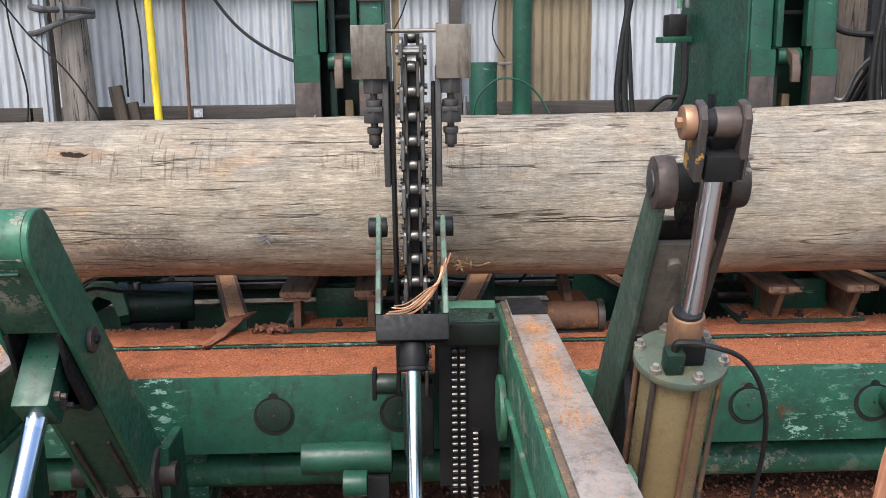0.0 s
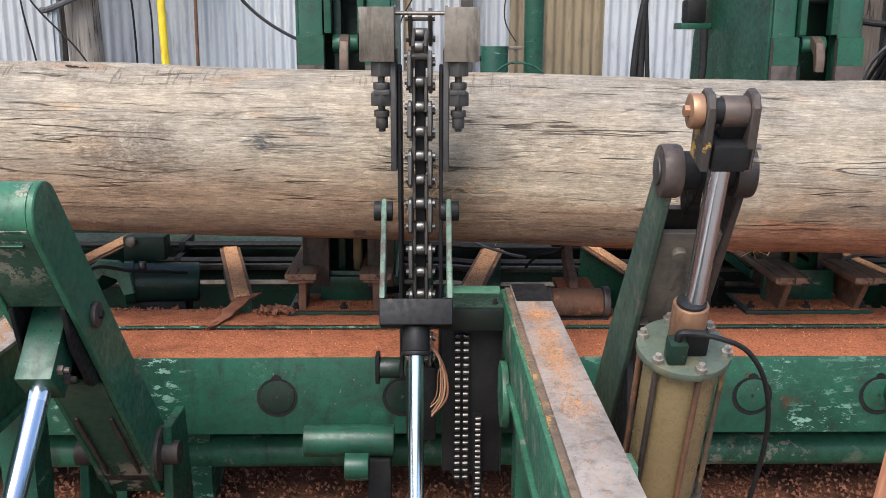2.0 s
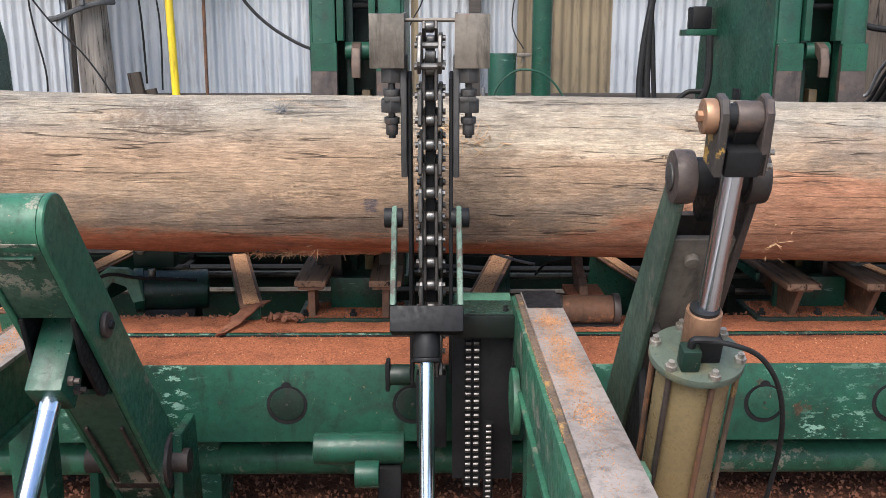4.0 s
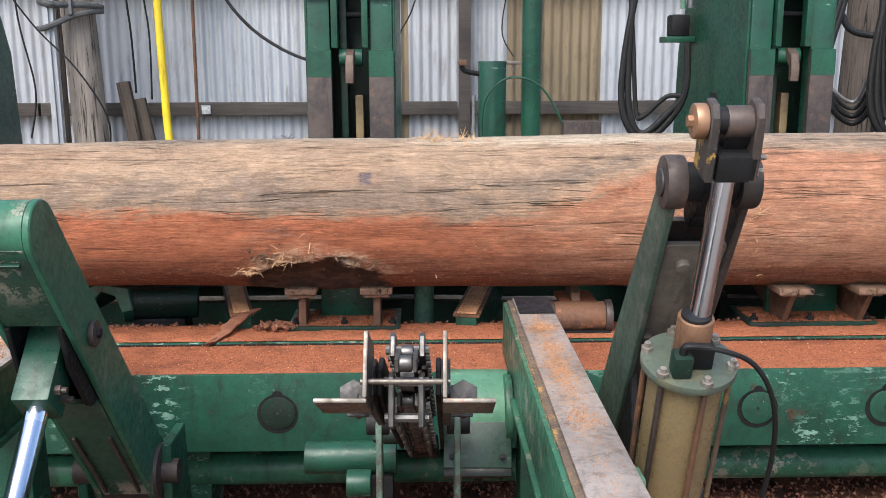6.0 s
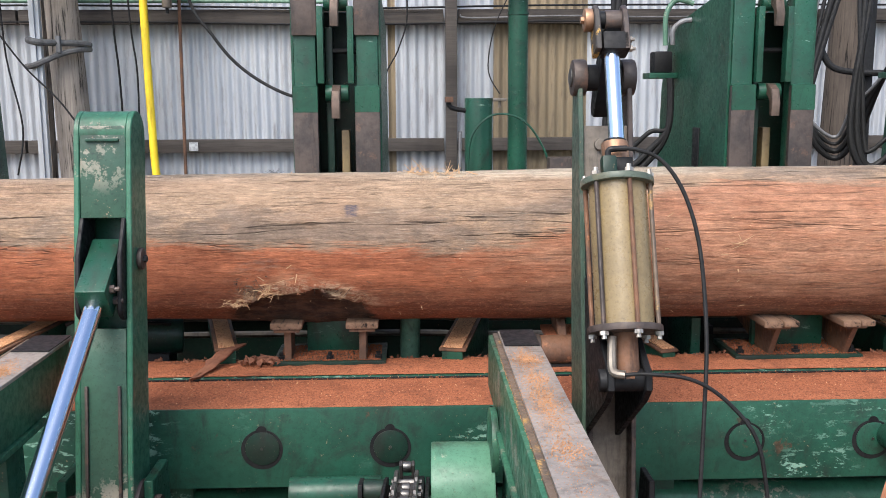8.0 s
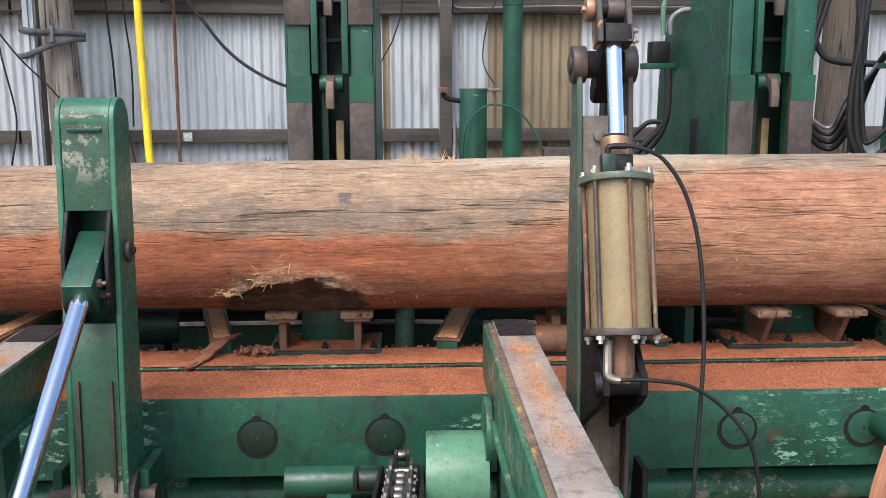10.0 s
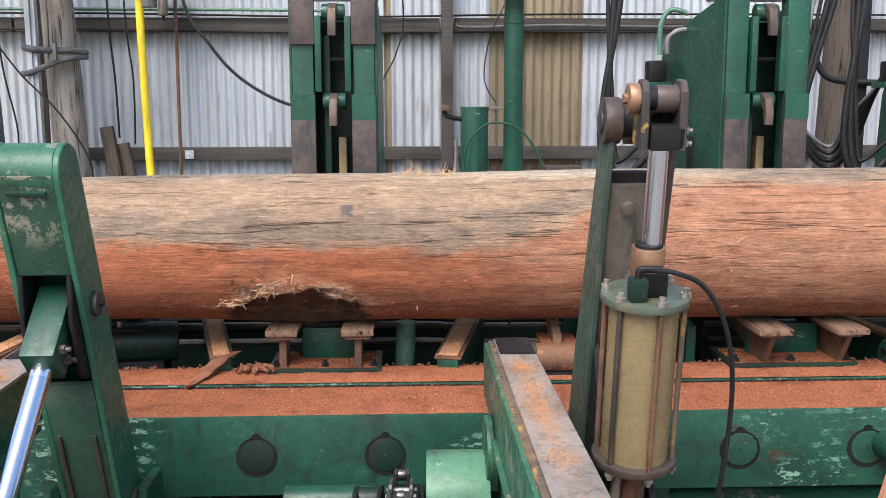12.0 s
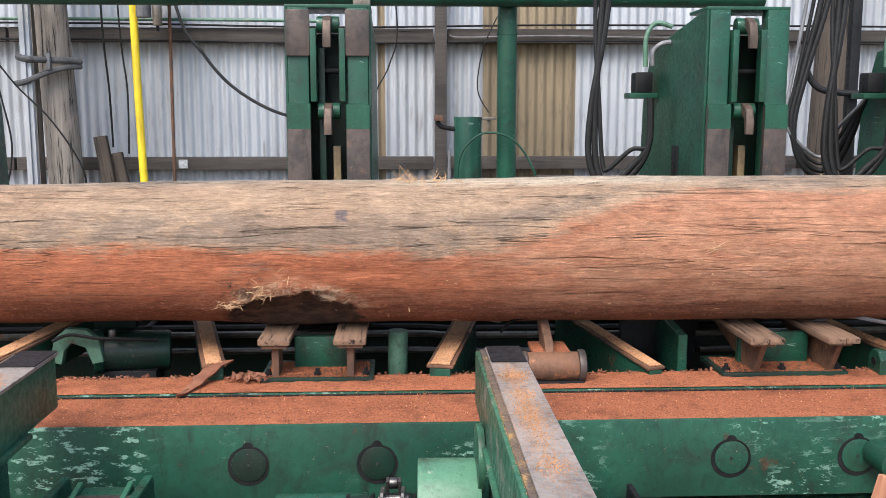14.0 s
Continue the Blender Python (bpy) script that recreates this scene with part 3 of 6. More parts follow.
def wall_fittings():
    bm = B()
    rings = []
    for i in range(15):
        z = -0.1 + i * 0.32
        rr = 0.185 - 0.012 * i * 0.3
        rings.append([bm.verts.new((-2.5 - 0.012 * i + rr * (1 + 0.06 * noise.noise((math.cos(a) * 2, math.sin(a) * 2, z * 1.3))) * math.cos(a) * 0.75, 7.25 + rr * math.sin(a) * 0.75, z)) for a in [2 * math.pi * k / 28 for k in range(28)]])
    for a, b in zip(rings, rings[1:]):
        for k in range(28):
            bm.faces.new((a[k], a[(k + 1) % 28], b[(k + 1) % 28], b[k]))
    p = thing("timber_pole", "old cracked grey timber pole with strap and grey conduit", "pole")
    part("trunk", bm, OLDPOST, p)
    part("strap", sweep(B(), [(-2.76, 7.0, 2.12), (-2.66, 6.95, 2.1), (-2.55, 7.06, 2.1), (-2.44, 7.1, 2.1), (-2.38, 7.2, 2.09)], 0.024, 8), STRAP, p)
    part("strap", sweep(B(), [(-2.78, 7.0, 1.93), (-2.7, 6.95, 1.94), (-2.55, 7.06, 2.02), (-2.44, 7.1, 2.05), (-2.38, 7.2, 2.06)], 0.022, 8), STRAP, p)
    part("clamp", box(B(), -2.57, -2.54, 7.02, 7.06, 2.03, 2.15, 0.004), GREYHOSE, p)
    q = thing("galvanised_channel", "galvanised steel channel standing beside the timber pole", "channel")
    part("channel", box(B(), -2.735, -2.66, 6.98, 7.03, -0.02, 4.1, 0.006), ZINC, q)
    part("lip", box(B(), -2.71, -2.69, 6.96, 6.985, -0.02, 4.1, 0.003), ZINC, q)
    r = thing("timber_post", "dark weathered timber post against the wall", "post")
    part("post", box(B(), -2.86, -2.76, 7.3, 7.42, -0.02, 4.0, 0.01), OLDPOST, r)
    s = thing("timber_offcut", "short worn timber offcut leaning on the wall rail", "offcut")
    part("stick", box(B(), -0.05, 0.05, -0.03, 0.03, -1.52, 0.04, 0.01), DARKPOST, s)
    s.matrix_basis = pose(-2.32, 7.4, 1.5, 0, -8, 0)
    s = copy_thing(s, pose(-2.22, 7.45, 1.37, 0, -10, 0))
    h = thing("yellow_hose", "bright yellow air hose hanging down the wall", "hose")
    part("hose", sweep(B(), [(-2.03, 7.3, 3.9), (-2.005, 7.3, 2.9), (-2.002, 7.3, 2.56), (-1.998, 7.3, 2.14), (-1.985, 7.3, 1.5), (-1.97, 7.3, 1.1), (-1.9, 7.28, 0.5), (-1.7, 7.2, 0.02)], 0.03, 14), YELLOW, h)
    h = thing("rusty_rod", "thin rusty steel rod hanging along the wall", "rod")
    part("rod", rod(B(), (-1.745, 7.4, 4.0), (-1.77, 7.4, 0.9), 0.013, 10), RUST, h)
    f = thing("air_filter", "small grey compressed air filter with clear bowl", "air filter")
    part("body", rod(B(), (-1.9, 7.2, 2.42), (-1.9, 7.2, 2.75), 0.055, 16, bev=0.008), GREYHOSE, f)
    part("bowl", rod(B(), (-1.8, 7.2, 2.36), (-1.8, 7.2, 2.56), 0.035, 16, bev=0.01), PLATE, f)
    part("drain", rod(B(), (-1.8, 7.2, 2.32), (-1.8, 7.2, 2.36), 0.012, 8), BLACK, f)
    part("bracket", box(B(), -1.95, -1.75, 7.22, 7.7, 2.56, 2.6, 0.004), GREYHOSE, f)
    c = thing("black_cable", "black power cable sagging across the wall", "cable")
    part("cable", sweep(B(), [(-1.85, 7.3, 3.6), (-1.66, 7.2, 2.5), (-1.45, 7.1, 2.15), (-1.25, 7.0, 1.93), (-1.0, 6.9, 1.77), (-0.75, 6.7, 1.69), (-0.5, 6.4, 1.7)], 0.012, 8), RUBBER, c)
    c = thing("thin_wire", "thin black wire hanging in loops beside the pole", "wire")
    part("wire", sweep(B(), [(-2.95, 6.9, 2.2), (-2.75, 6.9, 1.92), (-2.5, 6.9, 1.65), (-2.3, 6.9, 1.3), (-2.32, 6.95, 1.0)], 0.007, 6), RUBBER, c)
    part("wire", sweep(B(), [(-2.9, 6.9, 2.6), (-2.88, 6.9, 2.0), (-2.8, 6.9, 1.5), (-2.86, 6.9, 1.15)], 0.007, 6), RUBBER, c)
    part("wire", sweep(B(), [(-2.33, 7.5, 3.8), (-2.3, 7.5, 2.4), (-2.27, 7.5, 1.9), (-2.26, 7.5, 1.45)], 0.009, 6), RUBBER, c)
    part("wire", sweep(B(), [(-2.2, 7.5, 3.8), (-2.17, 7.5, 2.4), (-2.13, 7.5, 1.9), (-2.14, 7.5, 1.4)], 0.008, 6), RUBBER, c)
    part("wire", sweep(B(), [(-0.14, 7.5, 3.5), (-0.02, 7.5, 2.45), (-0.08, 7.5, 2.1), (-0.2, 7.5, 1.85), (-0.22, 7.5, 1.5)], 0.006, 6), RUBBER, c)
    part("wire", sweep(B(), [(0.75, 7.3, 2.45), (0.64, 7.3, 2.2), (0.6, 7.3, 1.9), (0.68, 7.2, 1.72)], 0.005, 6), RUBBER, c)
    part("wire", sweep(B(), [(-0.68, 7.0, 1.6), (-0.75, 7.0, 1.45), (-0.73, 7.0, 1.28), (-0.65, 7.0, 1.2)], 0.006, 6), RUBBER, c)
    g = thing("standpipe", "tall dark green steel pipe with chipped paint", "pipe")
    part("pipe", rod(B(), (0.783, 6.9, -0.02), (0.783, 6.9, 2.5), 0.072, 24), GREEN, g)
    part("collar", rod(B(), (0.783, 6.9, 2.28), (0.783, 6.9, 2.3), 0.078, 24), GREEN, g)
    g = thing("overhead_pipe", "dark green steel pipe running along above the posts", "pipe")
    part("pipe", rod(B(), (-6, 6.75, 2.53), (2.6, 6.75, 2.53), 0.07, 24), GREEN, g)
    part("valve", box(B(), -0.32, -0.2, 6.62, 6.75, 2.44, 2.5, 0.006), PLATE, g)
    t = thing("receiver_tank", "dark green upright air receiver with small valve", "tank")
    part("shell", rod(B(), (0.497, 6.9, -0.02), (0.497, 6.9, 1.69), 0.103, 32, bev=0.006), GREEN, t)
    part("valve", box(B(), 0.6, 0.7, 6.88, 6.92, 1.665, 1.69, 0.004), PLATE, t)
    part("valve_stem", rod(B(), (0.65, 6.9, 1.62), (0.65, 6.9, 1.69), 0.012, 8), PLATE, t)
    part("side_pipe", sweep(B(), [(0.4, 6.88, 1.6), (0.3, 6.86, 1.62), (0.27, 6.86, 1.66)], 0.018, 10), BLACK, t)
    part("tap", box(B(), 0.25, 0.31, 6.82, 6.9, 1.66, 1.7, 0.006), RUST, t)
    part("stem_pipe", rod(B(), (0.36, 6.85, 0.9), (0.36, 6.85, 1.45), 0.014, 8), GREYHOSE, t)
    part("air_line", sweep(B(), [(0.41, 6.75, 1.1), (0.43, 6.75, 1.4), (0.55, 6.75, 1.55), (0.68, 6.75, 1.575), (0.82, 6.75, 1.52), (0.93, 6.75, 1.38), (1.0, 6.75, 1.2), (1.02, 6.75, 0.9)], 0.008, 6), GREEN, t)
    e = thing("switch_box", "small dark steel box low behind the log", "box")
    part("case", box(B(), 0.98, 1.25, 6.6, 6.75, 0.02, 1.27, 0.01), WORN, e)
    part("note", box(B(), -1.79, -1.72, 7.645, 7.658, 1.275, 1.345, 0.001), tag_paper(), bpy.data.objects["wall_back"])
    k = thing("leaning_pole", "big weathered grey timber pole leaning at the wall", "pole")
    bm = B()
    rings = []
    for i in range(15):
        z = -0.1 + i * 0.32
        rr = 0.17 - 0.01 * i * 0.3
        rings.append([bm.verts.new((3.26 + 0.03 * i * 0.25 + rr * (1 + 0.1 * noise.noise((math.cos(a) * 2, math.sin(a) * 2, z * 1.1 + 9))) * math.cos(a), 7.1 + rr * math.sin(a), z)) for a in [2 * math.pi * q / 28 for q in range(28)]])
    for a, b in zip(rings, rings[1:]):
        for q in range(28):
            bm.faces.new((a[q], a[(q + 1) % 28], b[(q + 1) % 28], b[q]))
    part("trunk", bm, DARKPOST, k)
    h = thing("hose_hanger", "dark steel hanger rail carrying hydraulic hoses", "hanger")
    part("rail", box(B(), 2.4, 2.75, 5.7, 5.76, 2.9, 2.95, 0.005), BLACK, h)
    part("post", box(B(), 2.76, 2.82, 5.7, 5.76, -0.02, 2.95, 0.005), BLACK, h)
    h = thing("hose_bundle", "bundle of thick black hydraulic hoses hanging in loops", "hoses")
    for i in range(4):
        d = 0.045 * i
        part("hose", sweep(B(), [(2.66 - d, 5.75, 3.0), (2.62 - d, 5.72, 2.45), (2.5 - d * 0.8, 5.7, 2.0 - d), (2.42 - d * 0.4, 5.68, 1.65), (2.46 + d * 0.3, 5.66, 1.42 + d * 0.5), (2.6, 5.64, 1.32 + d), (2.66 - d * 0.4, 5.5, 1.48 + d), (2.66 - d * 0.2, 5.3, 1.75), (2.68, 5.2, 1.88)], 0.018 if i < 2 else 0.011, 10), RUBBER if i < 3 else GREYHOSE, h)
    part("hose", sweep(B(), [(2.5, 5.75, 2.0), (2.56, 5.72, 1.88), (2.68, 5.7, 1.84), (2.9, 5.65, 1.83)], 0.02, 10), RUBBER, h)


def tag_paper():
    n = Nodes("paint_scuff")
    return n.done(n.mix(n.ramp(n.noise(40.0, 4), 0.4, 0.6), (0.5, 0.52, 0.53), (0.3, 0.31, 0.32)), 0.7)


# ---- the carriage ----
BEAM_TOP, BEAM_Y = 0.645, 3.1


def carriage_beam():
    b = thing("carriage_beam", "long dark green steel carriage beam with worn paint and sawdust on top", "beam")
    part("front_web", box(B(), -3.2, 4.2, BEAM_Y, BEAM_Y + 0.025, 0.36, BEAM_TOP, 0.004), GREEN_BEAM, b)
    part("top_flange", box(B(), -3.2, 4.2, BEAM_Y + 0.026, 3.43, BEAM_TOP - 0.03, BEAM_TOP - 0.003, 0.004), GREEN_BEAM, b)
    part("rear_flange", box(B(), -3.2, 4.2, 3.445, 3.68, BEAM_TOP - 0.03, BEAM_TOP + 0.008, 0.004), GREEN_BEAM, b)
    part("rear_web", box(B(), -3.2, 4.2, 3.62, 3.64, 0.36, BEAM_TOP - 0.031, 0.004), GREEN_BEAM, b)
    part("bottom_flange", box(B(), -3.2, 4.2, BEAM_Y + 0.026, 3.6, 0.36, 0.385, 0.004), GREEN_BEAM, b)
    for x in (-0.527, -0.083, 1.164, 1.621, -2.2, -1.76, 2.9, 3.35):
        # flat black discs drawn for the dark of the cap's recess and notch
        d = part("access_cap", rod(B(), (x, BEAM_Y - 0.002, 0.5), (x, BEAM_Y + 0.02, 0.5), 0.072, 36), BLACK, b)
        part("cover", rod(B(), (x + 0.002, BEAM_Y - 0.006, 0.504), (x + 0.002, BEAM_Y, 0.504), 0.06, 36, bev=0.003), GREEN_DARK_SHADED if x < 0.5 else GREEN_BEAM, d)
        part("notch_dark", rod(B(), (x, BEAM_Y - 0.004, 0.568), (x, BEAM_Y, 0.568), 0.018, 16), BLACK, d)
        part("screw", rod(B(), (x, BEAM_Y - 0.01, 0.504), (x, BEAM_Y - 0.005, 0.504), 0.005, 8), PIN, d)
    part("seam", box(B(), 0.265, 0.27, BEAM_Y - 0.003, BEAM_Y, 0.37, BEAM_TOP, 0.0), BLACK, b)
    for x in (-2.6, -0.9, 0.9, 2.6):
        part("leg", box(B(), x - 0.08, x + 0.08, 3.3, 3.5, -0.05, 0.36, 0.006), GREEN_BEAM, b)
    dust_sheet("sawdust_front", -3.0, 4.0, BEAM_Y + 0.012, 3.432, BEAM_TOP, 0.009, b, 1)
    dust_sheet("sawdust_rear", -3.0, 4.0, 3.452, 3.675, BEAM_TOP + 0.012, 0.014, b, 2)
    crumbs("loose_sawdust", 9000, lambda r: (r.uniform(-1.7, 2.3), r.choice((r.uniform(3.115, 3.425), r.uniform(3.455, 3.67))), BEAM_TOP + 0.007 + r.uniform(0, 0.005)), 0.006, DUST, b, 5)
    crumbs("pale_dust", 900, lambda r: (r.uniform(-1.7, 2.3), r.uniform(3.12, 3.66), BEAM_TOP + 0.011), 0.006, DUST_PALE, b, 6)
    crumbs("rear_dust", 700, lambda r: (r.uniform(-1.7, 2.3), r.gauss(3.645, 0.018), BEAM_TOP + 0.014), 0.018, CHIPS, b, 7)
    # solid black strip drawn for the dark in the open gap
    part("joint_dark", box(B(), -3.1, 4.1, 3.4335, 3.4445, BEAM_TOP - 0.03, BEAM_TOP + 0.004, 0.0), BLACK, b, "black strip for the dark of the joint")
    p = thing("hydraulic_pipe", "green painted pipe running under the carriage beam", "pipe")
    part("pipe", rod(B(), (-3, 3.34, 0.19), (4, 3.34, 0.19), 0.062, 28), GREEN_LIGHT, p)
    for x in (-1.2, 1.95):
        part("clamp", rod(B(), (x, 3.34, 0.19), (x + 0.05, 3.34, 0.19), 0.07, 28), GREEN, p)
        part("foot", box(B(), x, x + 0.05, 3.3, 3.38, -0.03, 0.13, 0.003), GREEN, p)


def dust_sheet(name, x0, x1, y0, y1, z, amp, parent, seed):
    nx, ny = int((x1 - x0) / 0.022), max(8, int((y1 - y0) / 0.022))
    vs, fs = [], []
    for j in range(ny + 1):
        for i in range(nx + 1):
            x, y = x0 + (x1 - x0) * i / nx, y0 + (y1 - y0) * j / ny
            h = noise.noise((x * 4, y * 9, seed)) + 0.6 * noise.noise((x * 17, y * 19, seed + 5)) + 0.4 * noise.noise((x * 40, y * 40, seed + 9))
            edge = min(1, j / 1.5, (ny - j) / 1.5)
            vs.append((x, y + (0.004 * noise.noise((x * 30, seed, 1)) if j in (0, ny) else 0), z + edge * max(0.002, amp * (0.55 + 0.6 * h))))
    for j in range(ny):
        for i in range(nx):
            k = j * (nx + 1) + i
            fs.append((k, k + 1, k + nx + 2, k + nx + 1))
    me = bpy.data.meshes.new(name)
    me.from_pydata(vs, [], fs)
    for p in me.polygons:
        p.use_smooth = True
    me.materials.append(DUST)
    ob = new(name, me)
    ob.parent = parent
    return tagged(ob, "orange sawdust layer", kind="stuff")


def bunk(x0, x1, caps, long_caps):
    b = thing("log_bunk", "green bunk plate with rusty posts and sawn timber caps", "bunk", group="log bunks")
    z = BEAM_TOP + 0.012
    # the plates' green already holds the shade below the log
    part("base_plate", box(B(), x0, x1, 3.56, 3.84, z, z + 0.022, 0.003), GREEN_DARK_SHADED, b)
    part("under_plate", box(B(), x0 + 0.01, x1 - 0.03, 3.545, 3.8, z - 0.012, z, 0.002), GREEN_DARK_SHADED, b)
    part("riser", box(B(), x0 + 0.12, x1 - 0.1, 3.72, 3.75, z + 0.022, z + 0.15, 0.004), GREEN, b, "green riser plate")
    for x in (x0 + 0.03, (x0 + x1) / 2, x1 - 0.03):
        part("bolt", bolt(B(), (x, 3.6, z + 0.022), r=0.016, h=0.014), BLACK, b)
    for (a, c) in caps:
        xm = (a + c) / 2
        bm = B()
        if long_caps:
            plate(bm, [(3.58, z + 0.022), (3.7, z + 0.022), (4.2, 0.81), (3.5, 0.81)], "x", xm - 0.012, xm + 0.012)
            box(bm, xm - 0.045, xm + 0.045, 3.5, 4.3, 0.80, 0.812, 0.002)
            part("post", bm, RUST, b, "rusty tapered post")
            part("cap", box(B(), a, xm + 0.005, 3.47, 4.4, 0.813, 0.84, 0.006), CAPWOOD, b, "sawn timber cap")
            part("cap", box(B(), xm + 0.009, c, 3.475, 4.4, 0.813, 0.838, 0.006), CAPWOOD, b, "sawn timber cap")
        else:
            box(bm, xm - 0.014, xm + 0.014, 3.58, 3.7, z + 0.022, 0.80, 0.003)
            box(bm, xm - 0.05, xm + 0.05, 3.55, 4.3, 0.80, 0.812, 0.002)
            part("post", bm, RUST, b, "rusty T post")
            part("cap", box(B(), a, c, 3.54, 4.35, 0.813, 0.84, 0.007), CAPWOOD, b, "worn timber cap")
    crumbs("bunk_dust", 4500, lambda r: (r.uniform(x0 + 0.02, x1 - 0.02), r.uniform(3.57, 3.8), z + 0.022), 0.007, DUST, b, int(x0 * 10) + 50)


def channel_arm(p, q, w, h, name="cross_channel", extra=0.0):
    """A sloping green channel with sawdust along its top, from p to q (its top line)."""
    t = thing(name, "sloping green steel channel with sawdust along its top", "channel", group="cross channels")
    p, q = Vector(p), Vector(q)
    d = (q - p)
    m = Matrix.Translation(p) @ d.to_track_quat("Y", "Z").to_matrix().to_4x4()
    n = d.length
    part("web", box(B(), -w / 2, w / 2, 0, n, -h, -0.012, 0.005, m), GREEN, t)
    part("flange", box(B(), -w / 2 - 0.012, w / 2 + 0.012, 0, n, -0.011, 0.0, 0.003, m), RUST, t)
    part("dust", box(B(), -w / 2 + 0.004, w / 2 - 0.004, 0.005, n - 0.01, 0.001, 0.008, 0.003, m), DUST_PALE, t, "pale sawdust")
    crumbs("dust", 300, lambda r: m @ Vector((r.uniform(-w / 2, w / 2), r.uniform(0, n), 0.006)), 0.006, DUST, t, 77)
    return t


def undercarriage():
    channel_arm((-0.925, 4.3, 0.775), (-0.735, 3.6, 0.725), 0.07, 0.13)
    channel_arm((0.315, 4.3, 0.768), (0.155, 3.6, 0.712), 0.085, 0.2)
    channel_arm((0.77, 4.35, 0.785), (1.03, 3.6, 0.695), 0.06, 0.2)
    channel_arm((1.95, 4.3, 0.76), (2.15, 3.6, 0.7), 0.06, 0.2)
    channel_arm((-1.3, 4.4, 0.86), (-1.62, 3.4, 0.76), 0.08, 0.15)
    r = thing("rear_beam", "rear carriage beam, its green darkened for the shade", "beam")
    # deep shade behind the log is carried by the darker paint
    part("web", box(B(), -3.2, 4.2, 4.62, 4.75, 0.1, 0.72, 0.006), GREEN_DARK_SHADED, r)
    part("flange", box(B(), -3.2, 4.2, 4.5, 4.8, 0.721, 0.745, 0.004), GREEN_DARK_SHADED, r)
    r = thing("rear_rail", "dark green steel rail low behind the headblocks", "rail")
    part("web", box(B(), -3.2, 4.2, 5.55, 5.63, -0.05, 0.8, 0.006), GREEN_DARK_SHADED, r)
    for i, (z, y) in enumerate(((0.70, 4.35), (0.66, 4.38), (0.755, 4.45), (0.6, 4.3))):
        h = thing("hydraulic_line", "thin steel hydraulic line under the log", "pipe", group="hydraulic lines")
        part("tube", sweep(B(), [(-2.8, y, z), (-0.4, y, z + 0.004), (0.1, y, z), (0.6, y, z - 0.01), (3.8, y, z)], 0.016, 8), PLATE if i % 2 else BLACK, h)
        for x in (-1.2, 1.4):
            part("clip", box(B(), x, x + 0.03, y - 0.02, 4.63, z - 0.02, z + 0.02, 0.002), BLACK, h)
    m = thing("feed_motor", "dark green cylindrical motor with pale bracket and hoses", "motor")
    part("body", rod(B(), (-1.26, 3.86, 0.72), (-0.98, 3.92, 0.71), 0.085, 28, bev=0.012), GREEN_DARK_SHADED, m)
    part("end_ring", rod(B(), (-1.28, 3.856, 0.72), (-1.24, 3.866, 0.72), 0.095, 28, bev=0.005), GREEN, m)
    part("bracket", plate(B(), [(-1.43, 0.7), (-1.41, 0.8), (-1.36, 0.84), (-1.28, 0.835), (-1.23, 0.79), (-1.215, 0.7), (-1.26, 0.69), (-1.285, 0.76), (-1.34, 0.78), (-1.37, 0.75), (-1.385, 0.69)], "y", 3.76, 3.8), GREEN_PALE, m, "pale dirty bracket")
    part("valve_box", box(B(), -1.32, -1.14, 3.98, 4.08, 0.79, 0.895, 0.008), GREEN_DARK_SHADED, m)
    part("white_knob", rod(B(), (-1.28, 3.95, 0.875), (-1.28, 3.98, 0.875), 0.022, 16, bev=0.008), PLATE, m)
    part("strap", sweep(B(), [(-1.4, 3.72, 0.8), (-1.33, 3.72, 0.825), (-1.22, 3.72, 0.81), (-1.1, 3.76, 0.795), (-1.0, 3.8, 0.78)], 0.008, 6), BLACK, m)
    part("knob", rod(B(), (-1.17, 3.75, 0.8), (-1.17, 3.75, 0.84), 0.016, 12, bev=0.006), PIN, m)
    part("foot", box(B(), -1.24, -1.02, 3.82, 3.95, -0.02, 0.645, 0.004), BLACK, m)
    o = thing("stub_post", "round grey green steel post under the log", "post")
    part("tube", rod(B(), (-0.03, 3.85, -0.02), (-0.01, 3.85, 0.8), 0.042, 20), GREEN_PALE, o)
    r = thing("stop_roller", "sawdust covered roller with lever bracket on the beam", "roller")
    part("drum", rod(B(), (0.5, 3.56, 0.715), (0.70, 3.56, 0.715), 0.058, 28, bev=0.005), RUST, r)
    part("end_cap", rod(B(), (0.70, 3.56, 0.715), (0.728, 3.56, 0.715), 0.066, 28, bev=0.006), WORN, r)
    part("end_cap", rod(B(), (0.48, 3.56, 0.715), (0.5, 3.56, 0.715), 0.062, 28, bev=0.006), WORN, r)
    part("lever", plate(B(), [(3.56, 0.72), (3.7, 0.72), (3.84, 0.85), (3.86, 0.93), (3.8, 0.93), (3.74, 0.86), (3.6, 0.80)], "x", 0.575, 0.61), RUST, r)
    part("deck", box(B(), 0.53, 0.68, 3.58, 3.78, 0.745, 0.765, 0.005, Matrix.Translation((0, 0, 0)) ), DUST, r, "caked sawdust")
    part("pin", rod(B(), (0.53, 3.83, 0.9), (0.66, 3.83, 0.9), 0.018, 12), PIN, r)
    part("base", box(B(), 0.5, 0.72, 3.5, 3.64, BEAM_TOP + 0.01, 0.668, 0.003), BLACK, r)
    part("wire", sweep(B(), [(0.42, 3.8, 0.8), (0.46, 3.75, 0.86), (0.52, 3.72, 0.88), (0.57, 3.76, 0.9)], 0.006, 6), RUBBER, r)
